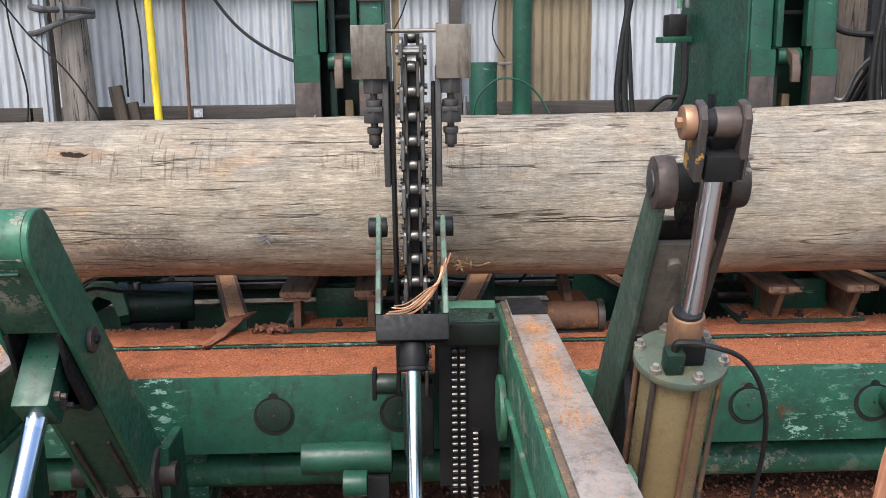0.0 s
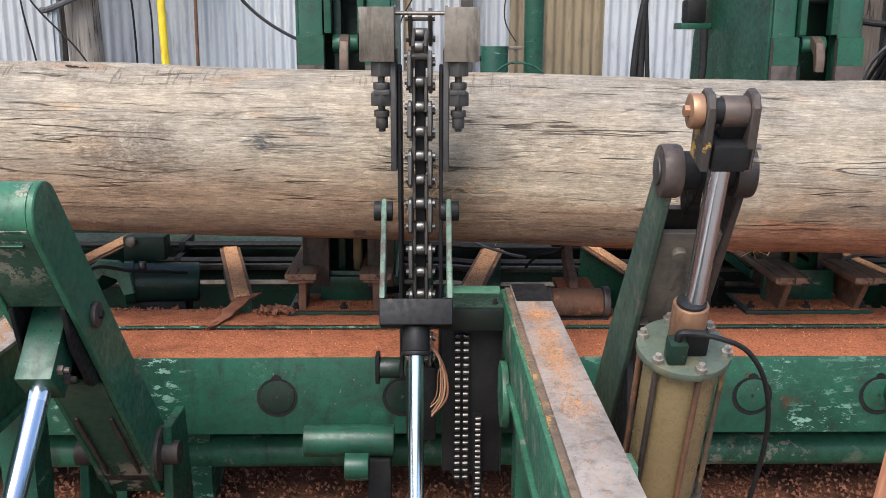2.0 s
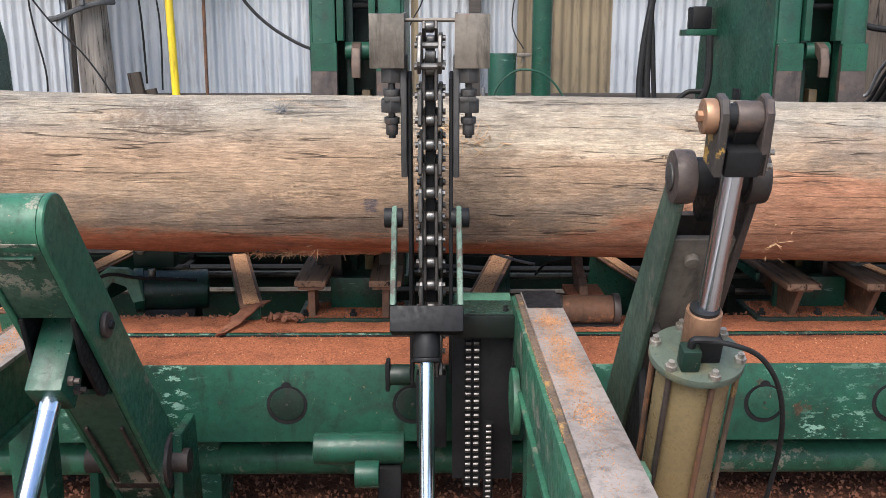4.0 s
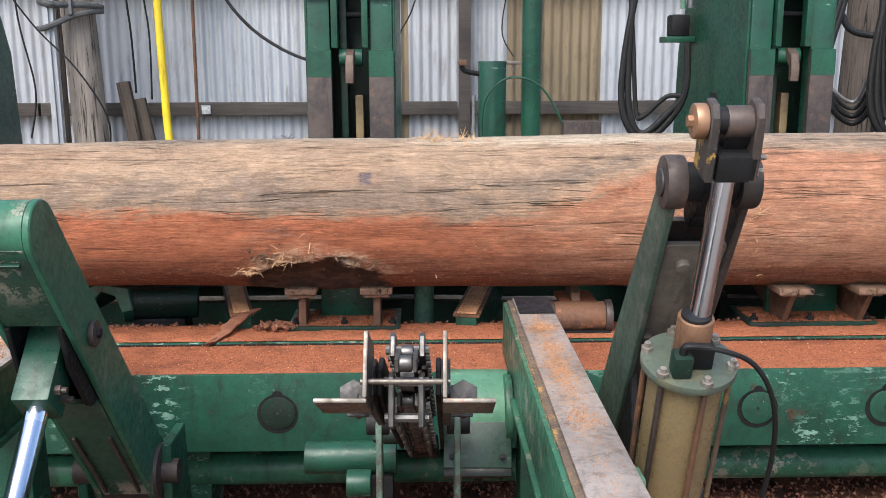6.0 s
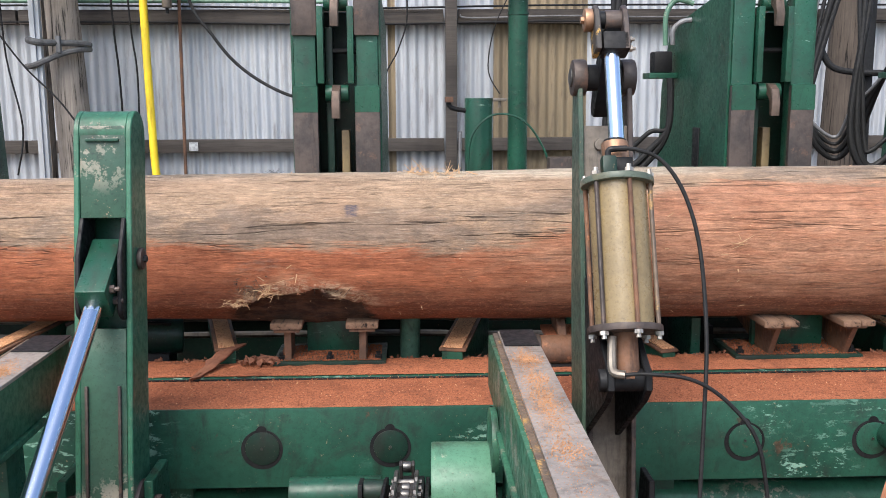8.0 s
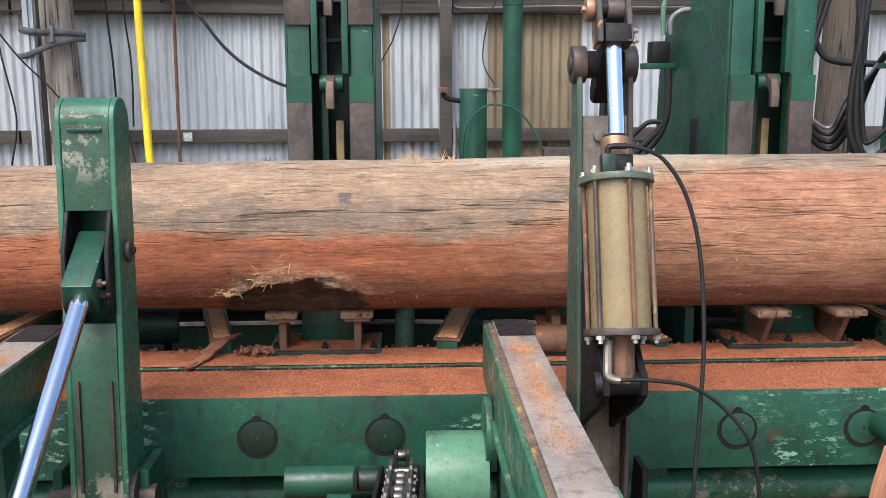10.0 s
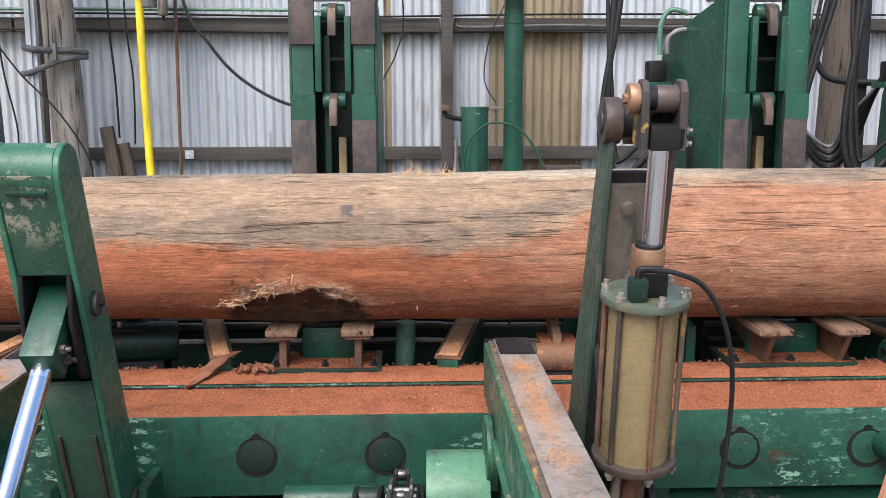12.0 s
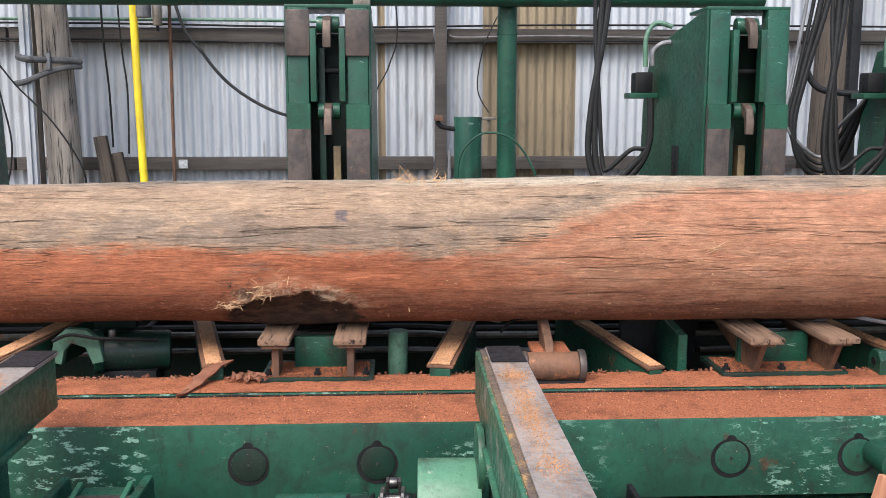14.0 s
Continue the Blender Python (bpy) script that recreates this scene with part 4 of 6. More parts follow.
    part("wire", sweep(B(), [(0.42, 3.82, 0.84), (0.35, 3.82, 0.855), (0.25, 3.85, 0.88), (0.2, 3.9, 0.89)], 0.007, 6), GREYHOSE, r)
    k = thing("bark_flap", "curled torn slab of red bark on the sawdust", "bark")
    bm = B()
    rows = []
    for i in range(9):
        u = i / 8
        w = 0.17 * u ** 0.8 + 0.01
        rows.append([bm.verts.new((-0.84 + 0.1 * u + 0.55 * w * (v - 0.3) + 0.012 * noise.noise((u * 9, v * 7, 5)), 3.4 + 0.22 * u + 0.35 * w * (v - 0.3), 0.657 + 0.1 * u * math.sin(u * 1.9) * (0.55 + 0.45 * v) - 0.03 * v * v * u + 0.014 * noise.noise((u * 6, v * 5, 2)))) for v in [j / 5 for j in range(6)]])
    for a, b in zip(rows, rows[1:]):
        for j in range(5):
            bm.faces.new((a[j], a[j + 1], b[j + 1], b[j]))
    ext = bmesh.ops.extrude_face_region(bm, geom=bm.faces[:])
    bmesh.ops.translate(bm, vec=(0.004, -0.004, 0.01), verts=[g for g in ext["geom"] if isinstance(g, bmesh.types.BMVert)])
    part("slab", bm, CHIPS, k)
    crumbs("bark_litter", 90, lambda r: (r.gauss(-0.6, 0.04), r.gauss(3.58, 0.02), 0.675), 0.026, CHIPS, k, 12)
    g = thing("side_bracket", "dark green steel side bracket behind the beam", "bracket")
    part("plate", plate(B(), [(3.75, 0.6), (4.3, 0.6), (4.3, 0.84), (3.75, 0.79)], "x", 1.16, 1.2), GREEN, g)
    part("web", box(B(), 1.0, 1.34, 4.1, 4.14, 0.2, 0.82, 0.004), BLACK, g)
    g = thing("end_lug", "green rounded lug plate bolted on the beam", "lug")
    part("plate", plate(B(), [(3.56, 0.655), (3.66, 0.655), (3.66, 0.72), (3.63, 0.755), (3.59, 0.755), (3.56, 0.72)], "x", 1.93, 1.97), GREEN, g)
    part("hole", rod(B(), (1.925, 3.61, 0.71), (1.932, 3.61, 0.71), 0.016, 14), BLACK, g)
    part("wire", sweep(B(), [(1.75, 3.8, 0.83), (1.84, 3.75, 0.87), (1.95, 3.7, 0.86), (2.05, 3.7, 0.84)], 0.009, 6), GREYHOSE, g)


def skid(x0, x1, y_tip, top, name):
    s = thing(name, "green steel log skid with a worn bright top plate and sawdust", "skid", group="log skids")
    part("body", box(B(), x0, x1, 0.3, y_tip, top - 0.19, top - 0.013, 0.006), GREEN_LIGHT, s)
    part("top_plate", box(B(), x0 + 0.03, x1 + 0.012, 0.3, y_tip - 0.006, top - 0.012, top, 0.003), SKID, s, "worn bright steel top plate")
    part("edge_weld", box(B(), x0 + 0.012, x0 + 0.029, 0.3, y_tip - 0.02, top - 0.013, top - 0.004, 0.002), OCHRE, s, "ochre scuffed edge")
    # thin black sheet painting the log's shadow on the skid end
    part("nose_shadow", box(B(), x0 + 0.034, x1 + 0.01, y_tip - 0.2, y_tip - 0.008, top + 0.001, top + 0.004, 0.0), BLACK, s, "black end patch, the log's shadow painted on")
    part("lower_flange", box(B(), x0 - 0.012, x1 + 0.012, 0.3, y_tip - 0.25, top - 0.21, top - 0.191, 0.004), GREEN_LIGHT, s)
    for y in (1.0, 2.6):
        part("leg", box(B(), x0 + 0.02, x1 - 0.02, y - 0.06, y + 0.06, -0.05, top - 0.211, 0.005), GREEN, s)
    crumbs("sawdust_smear", 6000, lambda r: (min(x1, max(x0 + 0.032, r.gauss((x0 + x1) / 2 + 0.015, 0.022))), r.choice((r.gauss(2.3, 0.1), r.gauss(2.15, 0.14), r.gauss(2.6, 0.05), r.uniform(1.4, 2.75))), top), 0.003, DUST_PALE, s, 21)
    crumbs("sawdust_clump", 900, lambda r: (min(x1, max(x0 + 0.034, r.gauss((x0 + x1) / 2 + 0.02, 0.02))), r.choice((r.gauss(2.22, 0.05), r.gauss(2.42, 0.03), r.gauss(1.9, 0.04), r.gauss(2.6, 0.02))), top), 0.005, DUST_PALE, s, 23)
    crumbs("edge_sawdust", 1400, lambda r: (r.uniform(x0 + 0.008, x0 + 0.03), min(y_tip - 0.03, r.gauss(2.3, 0.24)), top - 0.006), 0.003, DUST_PALE, s, 22)
    return s


def skids():
    a = skid(0.245, 0.378, 2.95, 0.952, "log_skid")
    part("hinge_plate", rod(B(), (0.222, 2.62, 0.70), (0.243, 2.62, 0.70), 0.1, 28, bev=0.004), GREEN_LIGHT, a)
    part("pin_block", box(B(), 0.38, 0.5, 2.0, 2.08, 0.7, 0.76, 0.006), GREEN_PALE, a)
    skid(-1.27, -1.13, 3.02, 0.935, "log_skid")
    w = thing("split_slab", "upright split slab of red timber with ragged edge", "slab")
    bm = box(B(), -0.028, 0.028, -0.012, 0.012, -0.03, 0.52, 0.006)
    bmesh.ops.subdivide_edges(bm, edges=bm.edges[:], cuts=3, use_grid_fill=True)
    for v in bm.verts:
        v.co += Vector((0.022 * noise.noise(v.co * 17), 0.008 * noise.noise(v.co * 9 + Vector((4, 4, 4))), 0))
        if v.co.z > 0.42:
            v.co.x *= 1 - 1.5 * (v.co.z - 0.42) * 4 * 0.5
    part("slab", bm, SLABWOOD, w)
    w.matrix_basis = pose(1.535, 2.9, 0.0, 4, 7, 20)
    s = thing("shaft_flange", "green round flange on the beam face", "flange")
    part("disc", rod(B(), (1.68, 2.95, 0.52), (1.68, 3.09, 0.52), 0.05, 24, bev=0.008), GREEN, s)


# ---- headblock knees ----
def knee(hosed):
    """Origin at the front plane, middle of the width, on the floor line."""
    k = thing("headblock_knee", "tall green headblock knee with brown worn faces and steel dogs", "headblock", group="headblock knees")
    top = 2.17
    for s in (-1, 1):
        a, b = sorted((s * 0.085, s * 0.178))
        part("column", box(B(), a, b, 0.02, 0.1, 0.75, top, 0.006), GREEN, k)
        a, b = sorted((s * 0.078, s * 0.184))
        part("wear_plate", box(B(), a, b, -0.012, 0.02, 0.75, 1.745, 0.006), WORN, k, "brown worn steel face")
        if not hosed:
            part("top_wear_plate", box(B(), a, b, 0.002, 0.02, 1.96, top - 0.01, 0.004), WORN, k)
        part("shoulder", plate(B(), [(-0.013, 1.64), (-0.0125, 1.748), (0.0195, 1.752), (0.0195, 1.7455), (-0.0095, 1.7455), (-0.0122, 1.64)], "x", a, b), GREEN, k)
        a, b = sorted((s * 0.05, s * 0.077))
        part("guide_bar", box(B(), a, b, -0.005, 0.05, 1.76, 2.08, 0.004), GREEN, k)
        a, b = sorted((s * 0.178, s * 0.19))
        part("side_plate", plate(B(), [(0.03, 0.75), (1.2, 0.75), (1.12, 1.75), (0.98, 2.05), (0.1, top), (0.03, top)], "x", a, b), GREEN, k)
    part("top_plate", box(B(), -0.19, 0.19, 0.03, 0.3, top, top + 0.015, 0.003), GREEN, k)
    part("back_web", box(B(), -0.177, 0.177, 0.3, 0.33, 0.75, 2.08, 0.004), GREEN_DARK_SHADED, k)
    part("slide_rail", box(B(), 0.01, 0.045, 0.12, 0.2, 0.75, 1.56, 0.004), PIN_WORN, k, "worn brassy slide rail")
    part("inner_rail", box(B(), -0.05, -0.02, 0.1, 0.2, 0.75, 2.0, 0.004), GREEN_DARK_SHADED, k)
    part("cross_tie", rod(B(), (-0.08, 0.12, 1.9), (0.08, 0.12, 1.9), 0.012, 10), BLACK, k)
    for z in (1.70, 2.08):
        bm = B()
        plate(bm, [(0.14, z + 0.05), (0.02, z + 0.055), (-0.03, z + 0.03), (-0.05, z - 0.03), (-0.045, z - 0.085), (-0.02, z - 0.085), (-0.012, z - 0.02), (0.02, z + 0.005), (0.14, z + 0.0)], "x", -0.018, 0.018)
        d = part("dog", bm, DOG, k, "curved steel log dog")
        part("hub", rod(B(), (-0.05, 0.06, z + 0.02), (0.05, 0.06, z + 0.02), 0.036, 18, bev=0.004), GREEN, d)
    part("slot_frame", box(B(), -0.196, -0.19, 0.4, 0.5, 1.36, 1.55, 0.003), BLACK, k)
    part("base", box(B(), -0.2, 0.2, 0.0, 1.1, 0.752, 0.79, 0.004), GREEN, k)
    if hosed:
        br = part("valve_bracket", box(B(), -0.34, -0.192, 0.8, 0.95, 1.79, 1.82, 0.004), GREEN, k)
        part("valve", box(B(), -0.31, -0.215, 0.82, 0.93, 1.821, 1.93, 0.012), BLACK, br)
        part("elbow", sweep(B(), [(-0.28, 0.6, 1.95), (-0.28, 0.6, 2.02), (-0.24, 0.6, 2.06), (-0.19, 0.6, 2.07)], 0.013, 10), GREYHOSE, br)
        part("elbow", sweep(B(), [(-0.3, 0.66, 1.95), (-0.3, 0.66, 2.1), (-0.25, 0.66, 2.17), (-0.17, 0.64, 2.15)], 0.013, 10), GREEN_PALE, br)
        for i, (dx, low) in enumerate(((0.0, 1.30), (0.035, 1.335), (0.07, 1.42))):
            part("hose", sweep(B(), [(-0.42 - dx, 0.85, 3.2), (-0.47 - dx, 0.8, 2.3), (-0.56 + dx * 0.6, 0.75, 1.75), (-0.57 + dx, 0.72, 1.45), (-0.47, 0.7, low), (-0.34 - dx * 0.3, 0.68, low + 0.1), (-0.27, 0.66, 1.55), (-0.27, 0.66, 1.79)], 0.0175 if i < 2 else 0.012, 10), RUBBER, k)
    return k


DOG = steel("rusty_dog", (0.13, 0.09, 0.07), (0.06, 0.045, 0.036), 0.5, 0.5, 0.6, (0.3, 0.13, 0.07))
PIN_WORN = steel("brassy_worn_rail", (0.22, 0.16, 0.08), (0.12, 0.085, 0.05), 0.5, 0.4, 0.6)
KNEE_1 = [(0, 3.87), (0.5, 3.83), (1, 3.905), (1.5, 3.71), (2, 3.69), (2.5, 3.82), (3, 3.7), (3.2, 3.72), (4.2, 3.85), (5.3, 4.0), (6, 4.02), (7, 4.05), (7.5, 4.04), (10, 4.0), (11.5, 3.99), (12, 4.1), (12.4, 4.19), (13, 4.18), (14, 4.2)]
KNEE_2 = [(0, 3.91), (0.5, 3.81), (1, 3.92), (1.5, 3.825), (2, 3.8), (2.5, 3.9), (3, 3.75), (3.2, 3.75), (4.2, 3.9), (5.3, 4.05), (6, 4.06), (7, 4.065), (7.5, 4.075), (10, 4.005), (11.5, 4.02), (12, 4.08), (12.4, 4.19), (13, 4.2), (14, 4.2)]
KNEES = []


def knees():
    a, b = knee(False), knee(True)
    for i, x in enumerate((-0.315, 1.575, 2.85, -2.39)):
        o = (a, b, None, None)[i] or copy_thing(b if i == 2 else a, pose(x, 4.2, 0))
        o.matrix_basis = pose(x, 4.2, 0)
        KNEES.append((o, x, KNEE_1 if i in (0, 3) else KNEE_2))


# ---- the log ----
def log_radius(x, t):
    r = 0.298 + 0.006 * max(-1.5, min(1.6, x)) + 0.012 * math.exp(-((x - 0.9) / 0.4) ** 2) * math.exp(-((t - 0.7) / 0.8) ** 2)
    r *= 1 + 0.028 * math.cos(2 * (t - 1.9))
    p = Vector((x * 1.1, math.cos(t) * 1.2, math.sin(t) * 1.2))
    r += 0.010 * noise.noise(p) + 0.004 * noise.noise(Vector((x * 2, math.cos(t) * 5, math.sin(t) * 5)))
    r += 0.0022 * noise.noise(Vector((x * 5, math.cos(t) * 22, math.sin(t) * 22))) + 0.0012 * noise.noise(Vector((x * 40, math.cos(t) * 60, math.sin(t) * 60)))
    d = math.hypot((x + 0.42) / 0.27, (t - 3.2) / 0.55) + 0.3 * noise.noise(Vector((x * 9, t * 7, 1))) + 0.1 * noise.noise(Vector((x * 30, t * 20, 4)))
    inside = max(0.0, min(1.0, (1.0 - d) / 0.12))
    r -= inside * (0.036 * max(0.0, min(1.0, (3.5 - t) / 0.45)) + 0.006 * noise.noise(Vector((x * 25, t * 18, 2))))
    r += 0.012 * math.exp(-((d - 1.12) / 0.1) ** 2) * max(0.0, min(1.0, (3.2 - t) / 0.4))
    r += 0.02 * math.exp(-((x + 0.42) / 0.26) ** 2 - ((t - 3.62) / 0.3) ** 2)
    r += 0.035 * min(1.0, max(0.0, (x - 0.9) / 0.9)) * math.exp(-((t + 1.55) / 0.5) ** 2)
    k = math.hypot((x + 1.215) / 0.06, (t + 0.72) / 0.05)
    r += 0.006 * math.exp(-(k - 1.4) ** 2 * 4) - 0.015 * math.exp(-k * k * 2)
    return r


def make_log():
    g = thing("log", "long hardwood log, grey weathered one side, red barked the other", "log")
    nx, nt = 330, 150
    vs, fs = [], []
    for i in range(nx + 1):
        x = -3.1 + 6.5 * i / nx
        for j in range(nt):
            t = -1.9 + 2 * math.pi * j / nt
            r = log_radius(x, t)
            vs.append((x, -r * math.cos(t), -r * math.sin(t)))
    for i in range(nx):
        for j in range(nt):
            k, q = i * nt + j, i * nt + (j + 1) % nt
            fs.append((k, k + nt, q + nt, q))
    fs += [tuple(range(nt)), tuple(nx * nt + j for j in reversed(range(nt)))]
    me = bpy.data.meshes.new("trunk")
    me.from_pydata(vs, [], fs)
    for p in me.polygons:
        p.use_smooth = len(p.vertices) == 4
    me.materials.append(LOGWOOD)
    o = new("trunk", me)
    o.parent = g
    rnd = random.Random(8)

    def tuft(name, n, x, t, spread, length, material, flat, lift):
        bm = B()
        for _ in range(n):
            px, pt = x + rnd.gauss(0, spread), t + rnd.gauss(0, spread * 2)
            r = log_radius(px, pt) - 0.002
            p = Vector((px, -r * math.cos(pt), -r * math.sin(pt)))
            up = Vector((0, -math.cos(pt), -math.sin(pt)))
            d = (Vector((rnd.uniform(-1, 1), rnd.uniform(-0.5, 0.5), rnd.uniform(-0.5, 0.5))) * flat + up * rnd.uniform(0.1, lift)).normalized() * length * rnd.uniform(0.4, 1.2)
            s = rnd.uniform(0.001, 0.003)
            rod(bm, p, p + d, s, 4, s * 0.3)
        tagged(part(name, bm, material, g, "loose pale wood splinters"), kind="stuff")

    tuft("splinter_tuft", 34, 0.03, 0.72, 0.03, 0.075, SPLINTER, 1.3, 0.6)
    tuft("splinter_tuft", 45, 0.12, 0.85, 0.05, 0.05, SPLINTER, 1.0, 0.25)
    tuft("splinter_tuft", 45, -0.66, 2.82, 0.025, 0.03, SPLINTER, 1.0, 0.25)
    tuft("splinter_tuft", 60, -0.55, 2.66, 0.035, 0.03, SPLINTER, 1.0, 0.2)
    tuft("splinter_tuft", 40, -0.3, 2.66, 0.05, 0.03, CAPWOOD, 1.0, 0.15)
    tuft("splinter_tuft", 8, 1.23, 2.05, 0.012, 0.06, SPLINTER, 1.2, 0.15)
    tuft("splinter_tuft", 150, -0.6, 2.6, 0.035, 0.022, CAPWOOD, 1.0, 0.2)
    tuft("splinter_tuft", 90, -0.46, 2.58, 0.03, 0.018, SLABWOOD, 0.8, 0.2)
    tuft("splinter_tuft", 16, -0.46, 2.45, 0.02, 0.07, SPLINTER, 1.0, 0.08)
    tuft("splinter_tuft", 30, -0.55, 0.36, 0.02, 0.04, GREYHOSE, 1.0, 0.2)
    tuft("splinter_tuft", 40, 1.0, 2.5, 0.3, 0.03, SPLINTER, 1.0, 0.12)
    tuft("splinter_tuft", 120, 0.2, 2.9, 0.8, 0.015, SPLINTER, 1.0, 0.2)
    return g


LOG = make_log()
# seconds, y, z, turn, tilt
LOG_ROWS = [(0, 3.53, 1.213, 0, 0.2), (0.25, 3.5, 1.24, 10, 0.6), (0.5, 3.46, 1.264, 18, 0.9), (1, 3.55, 1.247, 15, 0.8), (1.5, 3.42, 1.255, 9.5, 1.0),
            (1.75, 3.4, 1.285, 24, 1.3), (2, 3.39, 1.318, 35, 1.6), (2.5, 3.49, 1.327, 40, 1.5), (3, 3.37, 1.335, 37, 1.7), (3.2, 3.38, 1.34, 46, 1.6),
            (3.7, 3.45, 1.3, 66, 1.2), (4.2, 3.53, 1.23, 88, 0.7), (4.7, 3.6, 1.16, 108, 0.3), (5.2, 3.67, 1.117, 124, 0), (5.5, 3.67, 1.117, 125, 0),
            (6.5, 3.68, 1.117, 125, 0.1), (7.1, 3.70, 1.116, 125, 0), (7.5, 3.71, 1.114, 126, 0), (10, 3.66, 1.128, 126, 0), (11, 3.64, 1.138, 126, 0), (11.6, 3.65, 1.138, 126, 0),
            (12, 3.73, 1.14, 126, 0), (12.4, 3.83, 1.144, 126, 0), (13, 3.84, 1.143, 126, 0), (14, 3.84, 1.143, 126, 0)]


# ---- pusher arms ----
ARM_L, ARM_R = (2.814, 0.425), (2.852, 0.305)
ANGLES_L = [(0, 39.1), (1, 38.7), (2, 38.3), (3, 38.7), (5.3, 39.1), (6, 39), (6.9, 39), (7.1, 34), (7.3, 14.5), (7.5, -5.4), (7.7, -9), (9.8, -5.6), (10, -3.3), (10.3, 4.5), (10.5, 12.6), (10.75, 27.5), (11, 35), (11.2, 31.5),
            (11.5, 25.8), (12, 19.6), (12.4, 15.3), (12.55, 15.8), (12.7, 27.5), (12.8, 40.1), (12.9, 51), (13, 62), (13.1, 75), (13.2, 87), (13.4, 97), (14, 98)]
ANGLES_R = [(0, 37.6), (3, 37.6), (6, 37.9), (6.9, 38.1), (7.1, 35.2), (7.3, 15.8), (7.5, -2.7), (7.7, -6.5), (9.8, -4), (10, -2.1), (10.3, 5.2), (10.5, 13.9), (10.75, 26), (11, 33.8), (11.2, 31.4), (11.5, 26.7), (12, 22), (12.4, 17.3),
            (12.55, 17.7), (12.7, 28.3), (12.8, 40.2), (12.9, 49), (13, 58.5), (13.1, 71), (13.2, 85), (13.4, 97), (14, 98)]
LEFT_X, RIGHT_X, BOSS = -0.95, 0.6, 1.466
# sideways play of the worn pivot
PLAY_R = [(0, 0.597), (3, 0.597), (5.3, 0.592), (6.9, 0.59), (7.5, 0.616), (10, 0.61), (10.5, 0.591), (11, 0.585), (12, 0.58), (12.55, 0.58), (12.8, 0.588), (14, 0.59)]


def left_arm():
    a = thing("pusher_arm", "green pusher arm with chipped paint and slotted rod pocket", "pusher arm", pose(LEFT_X, *ARM_L), "pusher arms")
    arc = [(0.075 * math.cos(t), 1.18 + 0.075 * math.sin(t)) for t in [math.pi * i / 10 for i in range(11)]]
    prof = [(0.095, -0.1)] + [(u + 0.0, v) for u, v in arc] + [(-0.095, -0.1)]
    for s in (-1, 1):
        x0, x1 = sorted((s * 0.0705, s * 0.088))
        p = part("side_plate", plate(B(), prof, "x", x0, x1), GREEN_LIGHT, a)
        part("pin_cap", rod(B(), (s * 0.088, -0.005, 0.788), (s * 0.104, -0.005, 0.788), 0.035, 20, bev=0.005), WORN, p)
        part("pin_bolt", rod(B(), (s * 0.104, -0.005, 0.788), (s * 0.113, -0.005, 0.788), 0.012, 6), BLACK, p)
        part("pocket_web", plate(B(), [(0.02, 0.6)] + [(-0.08 + 0.05 * math.cos(q), 0.65 + 0.05 * math.sin(q)) for q in [math.radians(-90 - 15 * i) for i in range(7)]] + [(-0.125, 0.8), (-0.08, 0.915), (0.02, 0.915)], "x", *sorted((s * 0.056, s * 0.07))), BLACK, p)
    part("face_upper", box(B(), -0.07, 0.07, -0.072, -0.055, 0.915, 1.2, 0.004), GREEN_FACE, a, "green face with scraped patches")
    part("top_cap", rod(B(), (-0.07, 0, 1.18), (0.07, 0, 1.18), 0.073, 28), GREEN_LIGHT, a)
    part("face_lower", box(B(), -0.07, 0.07, -0.088, -0.07, -0.1, 0.575, 0.004), GREEN_FACE, a, "green face with scraped patches")
    part("weld_bar", box(B(), -0.05, 0.05, -0.082, -0.0725, 1.15, 1.16, 0.002), GREEN, a)
    for s in (-1, 1):
        part("brace", box(B(), *sorted((s * 0.045, s * 0.055)), -0.1, -0.089, 0.05, 0.4, 0.003), WORN, a)
    part("back_plate", box(B(), -0.07, 0.07, 0.06, 0.075, -0.1, 1.1, 0.004), GREEN, a)
    part("hub", rod(B(), (-0.1, 0, 0), (0.1, 0, 0), 0.09, 28, bev=0.008), WORN, a)
    s = thing("arm_pivot_stand", "green pivot stand for a pusher arm", "stand", group="pivot stands")
    for x in (-1.12, -0.85):
        part("cheek", plate(B(), [(2.75, -0.05), (3.05, -0.05), (2.98, 0.52), (2.8, 0.52)], "x", x, x + 0.03), GREEN, s)
    part("shaft", rod(B(), (-1.13, ARM_L[0], ARM_L[1]), (-0.8, ARM_L[0], ARM_L[1]), 0.04, 20), WORN, s)
    return a


